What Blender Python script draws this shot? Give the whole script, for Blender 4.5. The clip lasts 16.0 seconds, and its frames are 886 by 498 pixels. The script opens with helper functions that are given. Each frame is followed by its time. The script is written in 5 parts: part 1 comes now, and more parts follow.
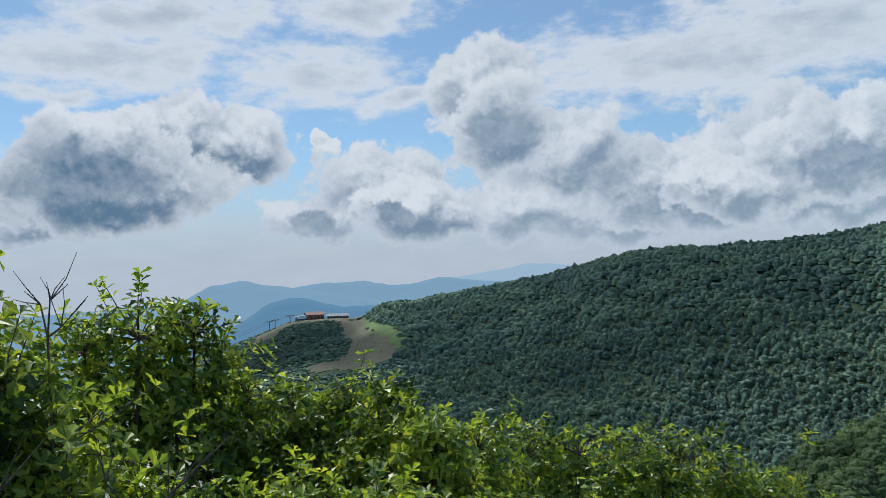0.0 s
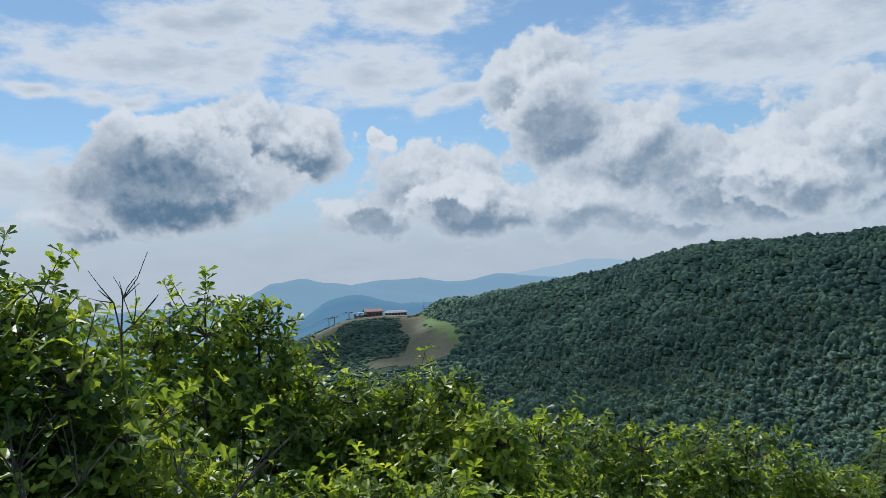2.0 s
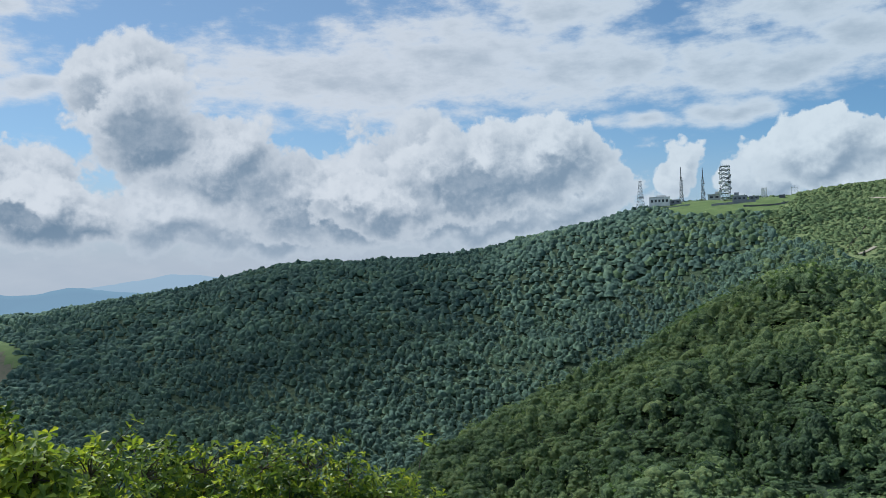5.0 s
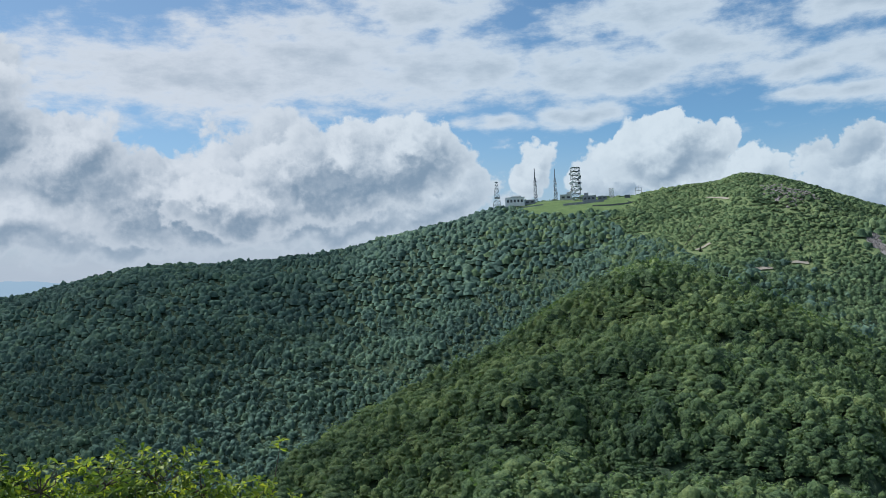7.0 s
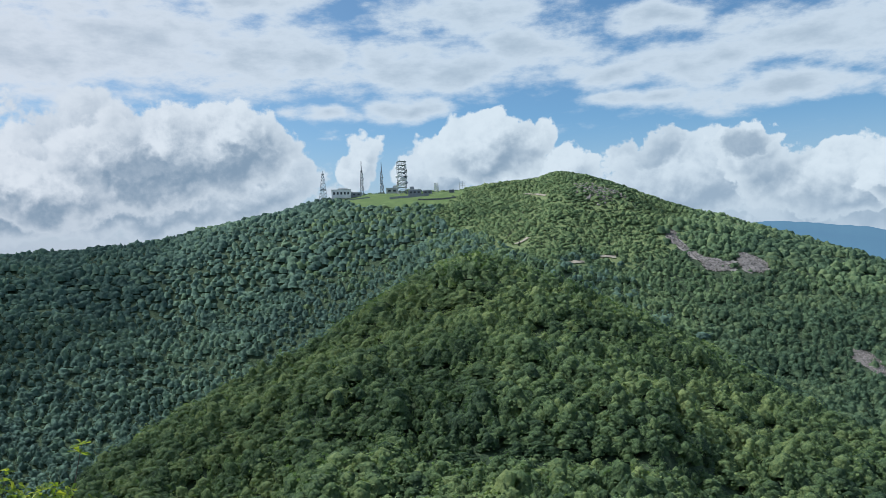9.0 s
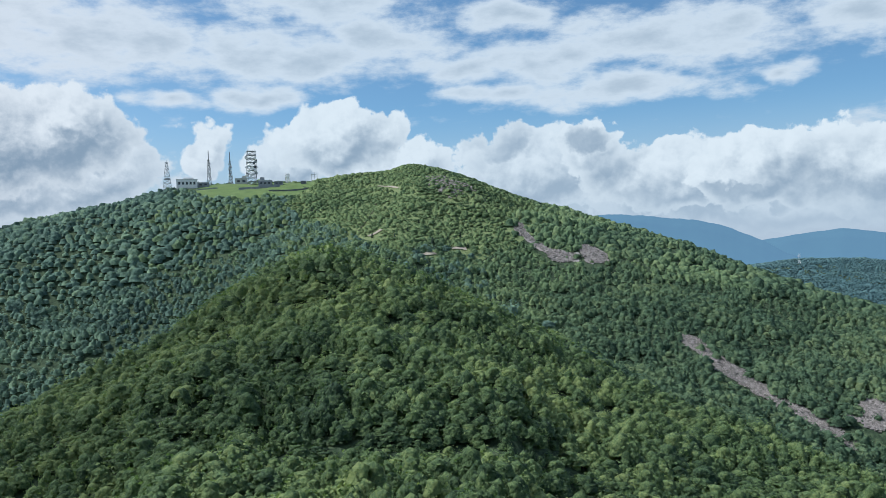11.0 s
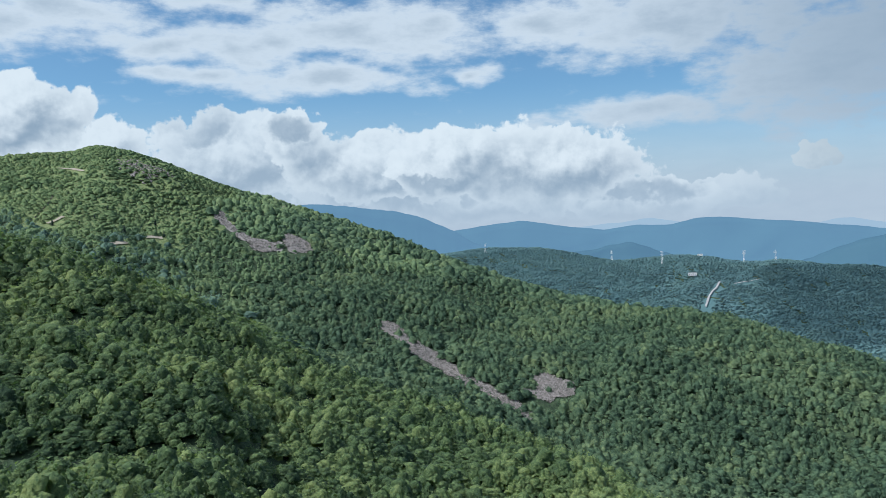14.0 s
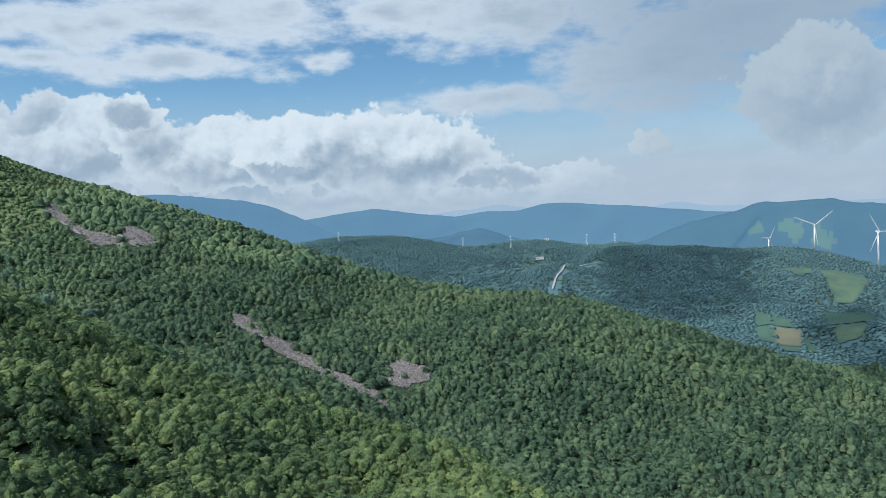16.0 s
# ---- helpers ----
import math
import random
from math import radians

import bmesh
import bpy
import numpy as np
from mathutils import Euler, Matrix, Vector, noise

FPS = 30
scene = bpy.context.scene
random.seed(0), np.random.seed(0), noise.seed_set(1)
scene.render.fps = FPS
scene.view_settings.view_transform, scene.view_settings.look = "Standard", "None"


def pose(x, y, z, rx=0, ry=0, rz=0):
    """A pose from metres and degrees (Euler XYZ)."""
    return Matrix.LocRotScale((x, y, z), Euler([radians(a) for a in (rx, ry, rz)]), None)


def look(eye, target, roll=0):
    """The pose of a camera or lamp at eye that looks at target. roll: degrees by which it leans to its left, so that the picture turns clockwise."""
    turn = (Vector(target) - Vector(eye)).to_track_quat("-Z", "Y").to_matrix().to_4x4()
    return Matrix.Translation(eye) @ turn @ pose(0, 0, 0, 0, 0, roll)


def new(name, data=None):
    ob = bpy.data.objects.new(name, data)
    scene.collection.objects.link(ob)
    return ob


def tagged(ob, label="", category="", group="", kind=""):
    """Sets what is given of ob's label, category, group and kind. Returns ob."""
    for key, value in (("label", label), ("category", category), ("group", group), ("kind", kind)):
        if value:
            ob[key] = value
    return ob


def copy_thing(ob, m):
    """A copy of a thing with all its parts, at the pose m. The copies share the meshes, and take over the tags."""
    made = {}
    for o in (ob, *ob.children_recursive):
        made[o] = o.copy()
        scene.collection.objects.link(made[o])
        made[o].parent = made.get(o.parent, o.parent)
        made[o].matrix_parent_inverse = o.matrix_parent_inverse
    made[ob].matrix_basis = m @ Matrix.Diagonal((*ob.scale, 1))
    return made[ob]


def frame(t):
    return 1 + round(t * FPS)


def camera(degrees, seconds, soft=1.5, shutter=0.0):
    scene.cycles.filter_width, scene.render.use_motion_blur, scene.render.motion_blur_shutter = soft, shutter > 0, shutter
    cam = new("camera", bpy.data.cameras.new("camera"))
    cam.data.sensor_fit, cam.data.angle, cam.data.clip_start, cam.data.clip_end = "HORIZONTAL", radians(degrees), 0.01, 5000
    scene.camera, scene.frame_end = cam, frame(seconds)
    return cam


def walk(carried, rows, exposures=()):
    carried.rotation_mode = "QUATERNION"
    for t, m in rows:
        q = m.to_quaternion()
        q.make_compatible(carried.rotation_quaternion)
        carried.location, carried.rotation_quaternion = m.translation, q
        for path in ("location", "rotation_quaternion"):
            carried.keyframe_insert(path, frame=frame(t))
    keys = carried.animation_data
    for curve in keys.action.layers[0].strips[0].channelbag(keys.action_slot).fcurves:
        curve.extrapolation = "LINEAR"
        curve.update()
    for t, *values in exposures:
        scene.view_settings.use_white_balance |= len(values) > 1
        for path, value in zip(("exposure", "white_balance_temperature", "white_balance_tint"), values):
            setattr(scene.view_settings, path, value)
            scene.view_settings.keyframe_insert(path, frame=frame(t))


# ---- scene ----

# ---------------------------------------------------------------- camera
cam = camera(57.15, 16.0, soft=0.5)
walk(cam, [
    (0.0, pose(0.000, 0.330, 1.65, 91.95, 1.97, 0.01)),
    (0.5, pose(-0.012, 0.330, 1.65, 91.92, 2.02, 2.23)),
    (1.0, pose(-0.019, 0.329, 1.65, 91.83, 2.23, 3.37)),
    (1.5, pose(-0.022, 0.329, 1.65, 91.79, 2.30, 3.87)),
    (2.0, pose(-0.023, 0.329, 1.65, 91.85, 2.45, 4.03)),
    (2.5, pose(0.005, 0.330, 1.65, 91.80, 2.46, -0.80)),
    (3.0, pose(0.045, 0.327, 1.65, 91.83, 2.14, -7.72)),
    (3.5, pose(0.081, 0.320, 1.65, 91.95, 1.50, -14.09)),
    (4.0, pose(0.099, 0.315, 1.65, 92.10, 1.01, -17.35)),
    (4.5, pose(0.115, 0.309, 1.65, 92.20, 0.90, -20.27)),
    (5.0, pose(0.137, 0.300, 1.65, 92.16, 1.21, -24.41)),
    (7.5, pose(0.196, 0.266, 1.65, 91.73, 2.27, -36.35)),
    (8.0, pose(0.208, 0.256, 1.65, 91.48, 2.15, -39.12)),
    (8.5, pose(0.223, 0.243, 1.65, 91.17, 2.07, -42.51)),
    (9.0, pose(0.239, 0.227, 1.65, 90.91, 2.07, -46.41)),
    (9.5, pose(0.252, 0.213, 1.65, 90.76, 2.14, -49.87)),
    (12.0, pose(0.292, 0.154, 1.65, 89.35, 2.22, -62.23)),
    (12.5, pose(0.302, 0.133, 1.65, 89.07, 2.17, -66.33)),
    (13.0, pose(0.312, 0.108, 1.65, 88.73, 1.95, -70.86)),
    (13.5, pose(0.318, 0.088, 1.65, 88.55, 1.82, -74.51)),
    (14.0, pose(0.322, 0.072, 1.65, 88.49, 1.83, -77.43)),
    (14.5, pose(0.326, 0.053, 1.65, 88.41, 1.93, -80.73)),
    (15.0, pose(0.328, 0.040, 1.65, 88.18, 2.15, -83.14)),
    (15.5, pose(0.329, 0.027, 1.65, 87.76, 2.47, -85.32)),
    (16.0, pose(0.330, 0.014, 1.65, 87.26, 2.64, -87.77)),
], exposures=[(0.0, -0.06, 5950, 11), (5.0, -0.08, 5950, 11), (9.0, 0.04, 5950, 11), (12.5, 0.12, 5950, 11), (16.0, 0.04, 5950, 11)])

# ---------------------------------------------------------------- light
SUN_AZ, SUN_EL = -28.0, 56.0          # bearing to the right of +y, height, degrees


def toward(az, el):
    a, e = radians(az), radians(el)
    return Vector((math.sin(a) * math.cos(e), math.cos(a) * math.cos(e), math.sin(e)))


sun = new("sun", bpy.data.lights.new("sun", "SUN"))
sun.data.energy, sun.data.angle, sun.data.color = 5.0, radians(0.6), (1.0, 0.95, 0.87)
sun.matrix_world = look(toward(SUN_AZ, SUN_EL) * 100, (0, 0, 0))

# Cloud heaps and sheets: bearing, height, half width, half height in degrees
HEAPS_BACK = [(113.0, 6.7, 5.4, 3.6), (13.0, 3.9, 7.2, 2.4), (25.0, 4.5, 8.8, 2.4), (-8.5, 4.2, 4.4, 2.0), (5.4, 4.7, 4.4, 2.4), (80.7, 2.1, 13.1, 1.8), (96.4, 1.8, 3.6, 1.4),
              (72.4, 3.9, 6.0, 2.8), (63.9, 5.4, 6.6, 2.8), (22.8, 7.1, 6.4, 4.4), (-26, 4.6, 6.0, 1.6), (34, 5.5, 5.0, 2.6), (47.3, 6.5, 4.4, 2.0)]
HEAPS_MIDDLE = [(9.0, 8.3, 5.2, 3.2), (16.6, 5.5, 7.6, 3.6), (-4.1, 6.7, 5.2, 3.0), (54.4, 5.8, 3.6, 2.0), (73.5, 4.4, 7.2, 2.4), (90.9, 1.5, 6.0, 1.6),
                (-17.2, 10.4, 3.6, 2.8), (-13.5, 9.2, 3.8, 2.6), (66.8, 6.6, 2.6, 1.8), (3.0, 13.0, 3.8, 3.6), (40.9, 7.1, 2.0, 1.8)]
HEAPS_FRONT = [(-21.8, 6.8, 8.0, 3.8), (-22.5, 8.9, 4.6, 2.6), (-8.1, 9.7, 0.9, 1.1), (4.4, 10.2, 4.0, 3.8), (-1.4, 4.6, 5.2, 2.4), (27.4, 7.6, 6.6, 3.6), (32.1, 8.2, 4.6, 3.2),
               (20.4, 5.2, 4.8, 2.4), (50.1, 7.9, 4.4, 2.5), (85.5, 4.1, 6.0, 3.0), (78.1, 4.5, 4.4, 2.4), (102.3, 4.2, 1.6, 0.9), (108.7, 0.6, 1.1, 0.6)]
SHEETS_AHEAD = [
    (-22.6, 15.0, 10.7, 2.5), (-8.6, 14.2, 6.8, 2.5), (-2.2, 12.3, 2.8, 1.2), (-25.8, 12.6, 3.4, 0.7), (-18.5, 17.7, 7.6, 2.0),
    (-5.2, 18.4, 5.2, 1.6), (-25.2, 10.7, 1.4, 0.4), (17.0, 13.9, 12.7, 3.2), (-30.9, 6.6, 4.8, 2.0), (-30.4, 12.7, 2.4, 0.6),
    (25.2, 15.0, 10.4, 3.2), (34.9, 14.1, 8.0, 2.4), (38.8, 10.4, 3.2, 0.6), (45.5, 13.4, 8.8, 2.2), (44.4, 10.8, 3.0, 1.0),
    (33.1, 17.9, 6.0, 1.6)]
SHEETS_RIGHT = [
    (49.7, 16.7, 6.4, 1.6), (52.8, 14.7, 5.2, 1.6), (57.8, 12.8, 4.8, 1.2), (64.9, 12.6, 6.4, 1.6), (60.4, 10.8, 4.4, 0.8),
    (69.3, 10.3, 7.6, 1.2), (72.8, 13.5, 8.4, 2.2), (62.0, 15.6, 4.0, 1.2), (79.8, 10.7, 2.4, 0.6), (84.7, 13.6, 6.0, 1.8),
    (92.9, 13.3, 11.9, 2.4), (90.7, 7.4, 6.0, 1.2), (102.3, 9.3, 7.2, 3.6), (107.8, 11.2, 10.0, 2.8)]


BELLIES = [(-25.0, 6.8, 8.5, 4.0), (4.4, 9.6, 4.4, 3.6), (16.1, 4.4, 4.6, 1.7), (-8.9, 3.9, 2.6, 1.5), (-3.3, 4.1, 2.4, 1.3), (27.5, 6.4, 5.6, 2.0), (33.3, 7.0, 3.0, 1.8),
           (60.5, 7.8, 3.4, 2.2), (67.5, 7.0, 2.6, 1.8), (91.0, 2.4, 5.0, 1.2), (77.0, 2.4, 5.0, 1.0)]


class Nodes:
    """Short hand for building node trees."""

    def __init__(self, tree):
        self.tree = tree
        tree.nodes.clear()

    def add(self, kind):
        return self.tree.nodes.new(kind)

    def put(self, socket, value):
        if isinstance(value, bpy.types.NodeSocket):
            self.tree.links.new(value, socket)
        else:
            socket.default_value = value

    def math(self, op, a, b=0.0, c=0.0, clamp=False):
        n = self.add("ShaderNodeMath")
        n.operation, n.use_clamp = op, clamp
        for s, v in zip(n.inputs, (a, b, c)):
            self.put(s, v)
        return n.outputs[0]

    def vec(self, op, a, b=(0, 0, 0), c=(0, 0, 0)):
        n = self.add("ShaderNodeVectorMath")
        n.operation = op
        for s, v in zip(n.inputs, (a, b, c)):
            self.put(s, v)
        return n.outputs["Value" if op in ("LENGTH", "DOT_PRODUCT", "DISTANCE") else "Vector"]

    def ramp(self, v, lo, hi, a=0.0, b=1.0, kind="SMOOTHSTEP"):
        n = self.add("ShaderNodeMapRange")
        n.interpolation_type = kind
        for s, x in zip(n.inputs[:5], (v, lo, hi, a, b)):
            self.put(s, x)
        return n.outputs[0]

    def mix(self, f, a, b, blend="MIX"):
        n = self.add("ShaderNodeMix")
        n.data_type, n.blend_type = "RGBA", blend
        self.put(n.inputs[0], f), self.put(n.inputs[6], a), self.put(n.inputs[7], b)
        return n.outputs[2]

    def noise(self, v, scale, detail=3.0, rough=0.5, colour=False, lac=2.0):
        n = self.add("ShaderNodeTexNoise")
        self.put(n.inputs["Vector"], v)
        n.inputs["Scale"].default_value, n.inputs["Detail"].default_value = scale, detail
        n.inputs["Roughness"].default_value, n.inputs["Lacunarity"].default_value = rough, lac
        return n.outputs["Color" if colour else "Fac"]


def blend_colours(n, f, *stops):
    r = n.add("ShaderNodeValToRGB")
    r.color_ramp.elements[0].position, r.color_ramp.elements[0].color = stops[0][0], (*stops[0][1], 1)
    r.color_ramp.elements[1].position, r.color_ramp.elements[1].color = stops[-1][0], (*stops[-1][1], 1)
    for p, c in stops[1:-1]:
        r.color_ramp.elements.new(p).color = (*c, 1)
    n.put(r.inputs[0], f)
    return r.outputs[0]


def make_sky():
    world = bpy.data.worlds.new("sky")
    world.use_nodes = True
    scene.world = world
    n = Nodes(world.node_tree)
    way = n.add("ShaderNodeTexCoord").outputs["Generated"]
    xyz = n.add("ShaderNodeSeparateXYZ")
    n.put(xyz.inputs[0], way)
    az = n.math("DEGREES", n.math("ARCTAN2", xyz.outputs[0], xyz.outputs[1]))
    el = n.math("DEGREES", n.math("ARCSINE", xyz.outputs[2]))
    place = n.add("ShaderNodeCombineXYZ")
    n.put(place.inputs[0], az), n.put(place.inputs[1], el)
    place = place.outputs[0]

    def blobs(p, rows):
        out = None
        for a, e, w, h in rows:
            q = n.vec("MULTIPLY_ADD", p, (1 / w, 1 / h, 0), (-a / w, -e / h, 0))
            d = n.math("SUBTRACT", 1.0, n.vec("LENGTH", q))
            out = d if out is None else n.math("SMOOTH_MAX", out, d, 0.25)
        return out

    def bulk(p, rows, seed):
        """Smooth body of the heaps."""
        big = n.noise(n.vec("ADD", p, (seed * 31.0, seed * 7.0, seed)), 0.33, 3.0, 0.5, colour=True)
        q = n.vec("MULTIPLY_ADD", n.vec("SUBTRACT", big, (0.5, 0.5, 0.5)), (4.6, 3.8, 0), p)
        return blobs(q, rows)

    def billow(p, seed):
        """Rounded cauliflower relief."""
        p = n.vec("ADD", p, (seed * 13.0, seed * 5.0, 0))
        warp = n.vec("MULTIPLY_ADD", n.vec("SUBTRACT", n.noise(p, 0.7, 2.0, 0.5, colour=True), (0.5, 0.5, 0.5)), (1.6, 1.6, 0), p)
        v = n.add("ShaderNodeTexVoronoi")
        v.feature, v.normalize = "SMOOTH_F1", True
        n.put(v.inputs["Vector"], warp)
        v.inputs["Scale"].default_value, v.inputs["Detail"].default_value = 0.48, 3.0
        v.inputs["Roughness"].default_value, v.inputs["Smoothness"].default_value = 0.5, 0.3
        fluff = n.noise(p, 2.0, 8.0, 0.62)
        return n.math("MULTIPLY_ADD", fluff, 0.32, n.math("MULTIPLY", v.outputs["Distance"], -1.0))

    def sheets(p):
        big = n.noise(p, 0.2, 2.0, 0.5, colour=True)
        q = n.vec("MULTIPLY_ADD", n.vec("SUBTRACT", big, (0.5, 0.5, 0.5)), (9.0, 2.6, 0), p)
        d = blobs(q, SHEETS_AHEAD + SHEETS_RIGHT)
        fine = n.noise(n.vec("MULTIPLY", p, (0.55, 1.3, 1)), 0.55, 7.0, 0.62)
        high = n.ramp(el, 17, 24)                     # overhead the sheets go on as broken cover
        cover = n.math("MULTIPLY_ADD", high, 0.55, n.math("MAXIMUM", d, -0.45))
        return n.math("MULTIPLY_ADD", n.math("SUBTRACT", fine, 0.5), 2.0, cover)

    sky = n.add("ShaderNodeTexSky")
    sky.sky_type, sky.sun_disc, sky.sun_elevation, sky.sun_rotation = "NISHITA", False, radians(SUN_EL), radians(SUN_AZ)
    sky.altitude, sky.dust_density, sky.ozone_density = 1400, 1.2, 1.5
    blue = n.mix(1.0, sky.outputs[0], (0.086, 0.106, 0.104, 1), "MULTIPLY")
    blue = n.mix(n.ramp(az, 25, 55, 0.14, 0.02), blue, (0.60, 0.66, 0.70, 1))

    # broken sheet
    s = sheets(place)
    s_alpha = n.ramp(s, -0.30, 0.50)
    s_thick = n.ramp(s, 0.25, 1.3)
    sheet_col = n.mix(s_thick, (0.72, 0.745, 0.745, 1), (0.49, 0.54, 0.57, 1))
    sheet_col = n.mix(n.ramp(az, 84, 108, 0.0, 0.85), sheet_col, (0.34, 0.40, 0.45, 1))
    col = n.mix(n.math("MULTIPLY", s_alpha, 0.93), blue, sheet_col)

    # pale air near the horizon
    air = n.ramp(el, 1.0, 10.0, 1.0, 0.0)
    col = n.mix(air, col, n.mix(n.noise(n.vec("MULTIPLY", place, (0.5, 1.6, 1)), 0.5, 5.0, 0.55), (0.44, 0.50, 0.55, 1), (0.56, 0.60, 0.625, 1)))

    # heaps in three depths: crowns lit from the sun's bearing, grey bellies; near that bearing the bodies are dark
    lean = n.ramp(az, -36, 10, 1.3, -1.3, "LINEAR")
    toward_sun = n.add("ShaderNodeCombineXYZ")
    n.put(toward_sun.inputs[0], lean)
    toward_sun.inputs[1].default_value = 1.7
    toward_sun = toward_sun.outputs[0]
    side = n.ramp(az, 12, 58, 0.0, 1.0)
    whites = n.mix(side, (0.74, 0.765, 0.76, 1), (0.80, 0.815, 0.79, 1))
    dull = n.ramp(az, 92, 106)
    whites = n.mix(dull, whites, (0.50, 0.55, 0.56, 1))
    greys = n.mix(n.ramp(az, -16, 6), (0.125, 0.205, 0.285, 1), (0.21, 0.29, 0.365, 1))
    greys = n.mix(side, greys, (0.32, 0.39, 0.45, 1))
    stir = n.vec("SUBTRACT", n.noise(n.vec("ADD", place, (17.0, 3.0, 5.0)), 0.45, 4.0, 0.55, colour=True), (0.5, 0.5, 0.5))
    deep = n.ramp(blobs(n.vec("MULTIPLY_ADD", stir, (6.4, 5.0, 0), place), BELLIES), 0.0, 0.52)
    for seed, rows, far in ((1, HEAPS_BACK, 0.22), (2, HEAPS_MIDDLE, 0.08), (3, HEAPS_FRONT, 0.0)):
        b0, b1 = bulk(place, rows, seed), bulk(n.vec("ADD", place, toward_sun), rows, seed)
        f0, f1 = billow(place, seed), billow(n.vec("MULTIPLY_ADD", toward_sun, (0.32, 0.32, 0), place), seed)
        c = n.math("ADD", b0, n.math("ADD", f0, 0.16))
        big = n.ramp(n.math("SUBTRACT", b0, b1), -0.25, 0.75, kind="LINEAR")
        relief = n.ramp(n.math("SUBTRACT", f0, f1), -0.30, 0.30, kind="LINEAR")
        light = n.math("ADD", n.math("MULTIPLY", big, 0.60), n.math("MULTIPLY", relief, 0.56))
        light = n.math("MULTIPLY_ADD", side, 0.04, light)
        body = n.ramp(c, 0.02, 0.50, 0.30, 1.0)
        dim = n.math("MULTIPLY", n.ramp(light, 0.22, n.math("MULTIPLY_ADD", side, 0.10, 0.95), 1.0, 0.0), body)
        dim = n.math("MAXIMUM", dim, n.math("MULTIPLY", n.math("MULTIPLY", deep, body), n.ramp(relief, 0.0, 1.0, 1.0, 0.68)))
        heap_col = n.mix(dim, whites, greys)
        heap_col = n.mix(far, heap_col, (0.54, 0.60, 0.64, 1))
        heap_col = n.mix(n.ramp(el, -0.5, 4.5, 0.60, 0.0), heap_col, (0.47, 0.54, 0.59, 1))
        alpha = n.math("MULTIPLY", n.ramp(c, n.math("MULTIPLY_ADD", side, 0.03, -0.07), n.math("MULTIPLY_ADD", side, -0.06, 0.13)), n.ramp(el, -1.0, 2.5))
        col = n.mix(alpha, col, heap_col)
    col = n.mix(1.0, col, n.mix(n.ramp(az, 15, 50), (0.98, 0.985, 1.0, 1), (0.885, 0.955, 1.0, 1)), "MULTIPLY")     # bluer away from the sun
    bg = n.add("ShaderNodeBackground")
    n.put(bg.inputs[0], col)
    bg.inputs[1].default_value = 1.0
    n.put(n.add("ShaderNodeOutputWorld").inputs[0], bg.outputs[0])
    world.cycles.sampling_method, world.cycles.sample_map_resolution = "MANUAL", 512


make_sky()

# ---------------------------------------------------------------- materials


def material(name, build, rough=0.8, spec=0.3, bump=None):
    """build(n) returns a colour socket; bump: (scale, metres, detail)."""
    m = bpy.data.materials.new(name)
    m.use_nodes = True
    n = Nodes(m.node_tree)
    b = n.add("ShaderNodeBsdfPrincipled")
    n.put(b.inputs["Base Color"], build(n))
    b.inputs["Roughness"].default_value, b.inputs["Specular IOR Level"].default_value = rough, spec
    if bump:
        k = n.add("ShaderNodeBump")
        k.inputs["Distance"].default_value, k.inputs["Strength"].default_value = bump[1], 1.0
        n.put(k.inputs["Height"], n.noise(spot(n), bump[0], bump[2], 0.6))
        n.put(b.inputs["Normal"], k.outputs[0])
    n.put(n.add("ShaderNodeOutputMaterial").inputs[0], b.outputs[0])
    return m


def spot(n):
    return n.add("ShaderNodeNewGeometry").outputs["Position"]


blend = blend_colours


def island(n):
    return n.add("ShaderNodeNewGeometry").outputs["Random Per Island"]


def toned(n):
    """Tone of the crown or bough that a leaf belongs to."""
    t = n.add("ShaderNodeAttribute")
    t.attribute_name = "tone"
    return t.outputs["Fac"]


def foliage(name, dark, mid, light, translucent=0.0, patch=0.012, rough=0.55, spec=0.3, bump=(1.6, 0.5, 4.0), glow=None, grain=1.6, crowns=True, tuft=1.7):
    """Leaves: colour varies by island, by stand and by spray."""
    m = bpy.data.materials.new(name)
    m.use_nodes = True
    n = Nodes(m.node_tree)
    p = spot(n)
    f = n.math("ADD", n.math("ADD", n.math("MULTIPLY", island(n), 0.12), n.math("MULTIPLY", toned(n), 0.38)) if crowns else n.math("MULTIPLY", island(n), 0.5),
               n.math("ADD", n.math("MULTIPLY", n.noise(p, patch * 2.5, 4.0, 0.7), 0.70), n.math("MULTIPLY", n.noise(p, grain, 4.0, 0.65), tuft)))
    col = blend(n, n.math("SUBTRACT", f, 0.10 + 0.5 * tuft), (0.2, dark), (0.5, mid), (0.85, light))
    b = n.add("ShaderNodeBsdfPrincipled")
    n.put(b.inputs["Base Color"], col)
    b.inputs["Roughness"].default_value, b.inputs["Specular IOR Level"].default_value = rough, spec
    if bump:
        k = n.add("ShaderNodeBump")
        k.inputs["Distance"].default_value = bump[1]
        n.put(k.inputs["Height"], n.noise(p, bump[0], bump[2], 0.65))
        n.put(b.inputs["Normal"], k.outputs[0])
    out = b.outputs[0]
    if translucent:
        t = n.add("ShaderNodeBsdfTranslucent")
        n.put(t.inputs[0], n.mix(1.0, col, (*glow, 1), "MULTIPLY") if glow else col)
        x = n.add("ShaderNodeMixShader")
        x.inputs[0].default_value = translucent
        n.put(x.inputs[1], out), n.put(x.inputs[2], t.outputs[0])
        out = x.outputs[0]
    n.put(n.add("ShaderNodeOutputMaterial").inputs[0], out)
    return m


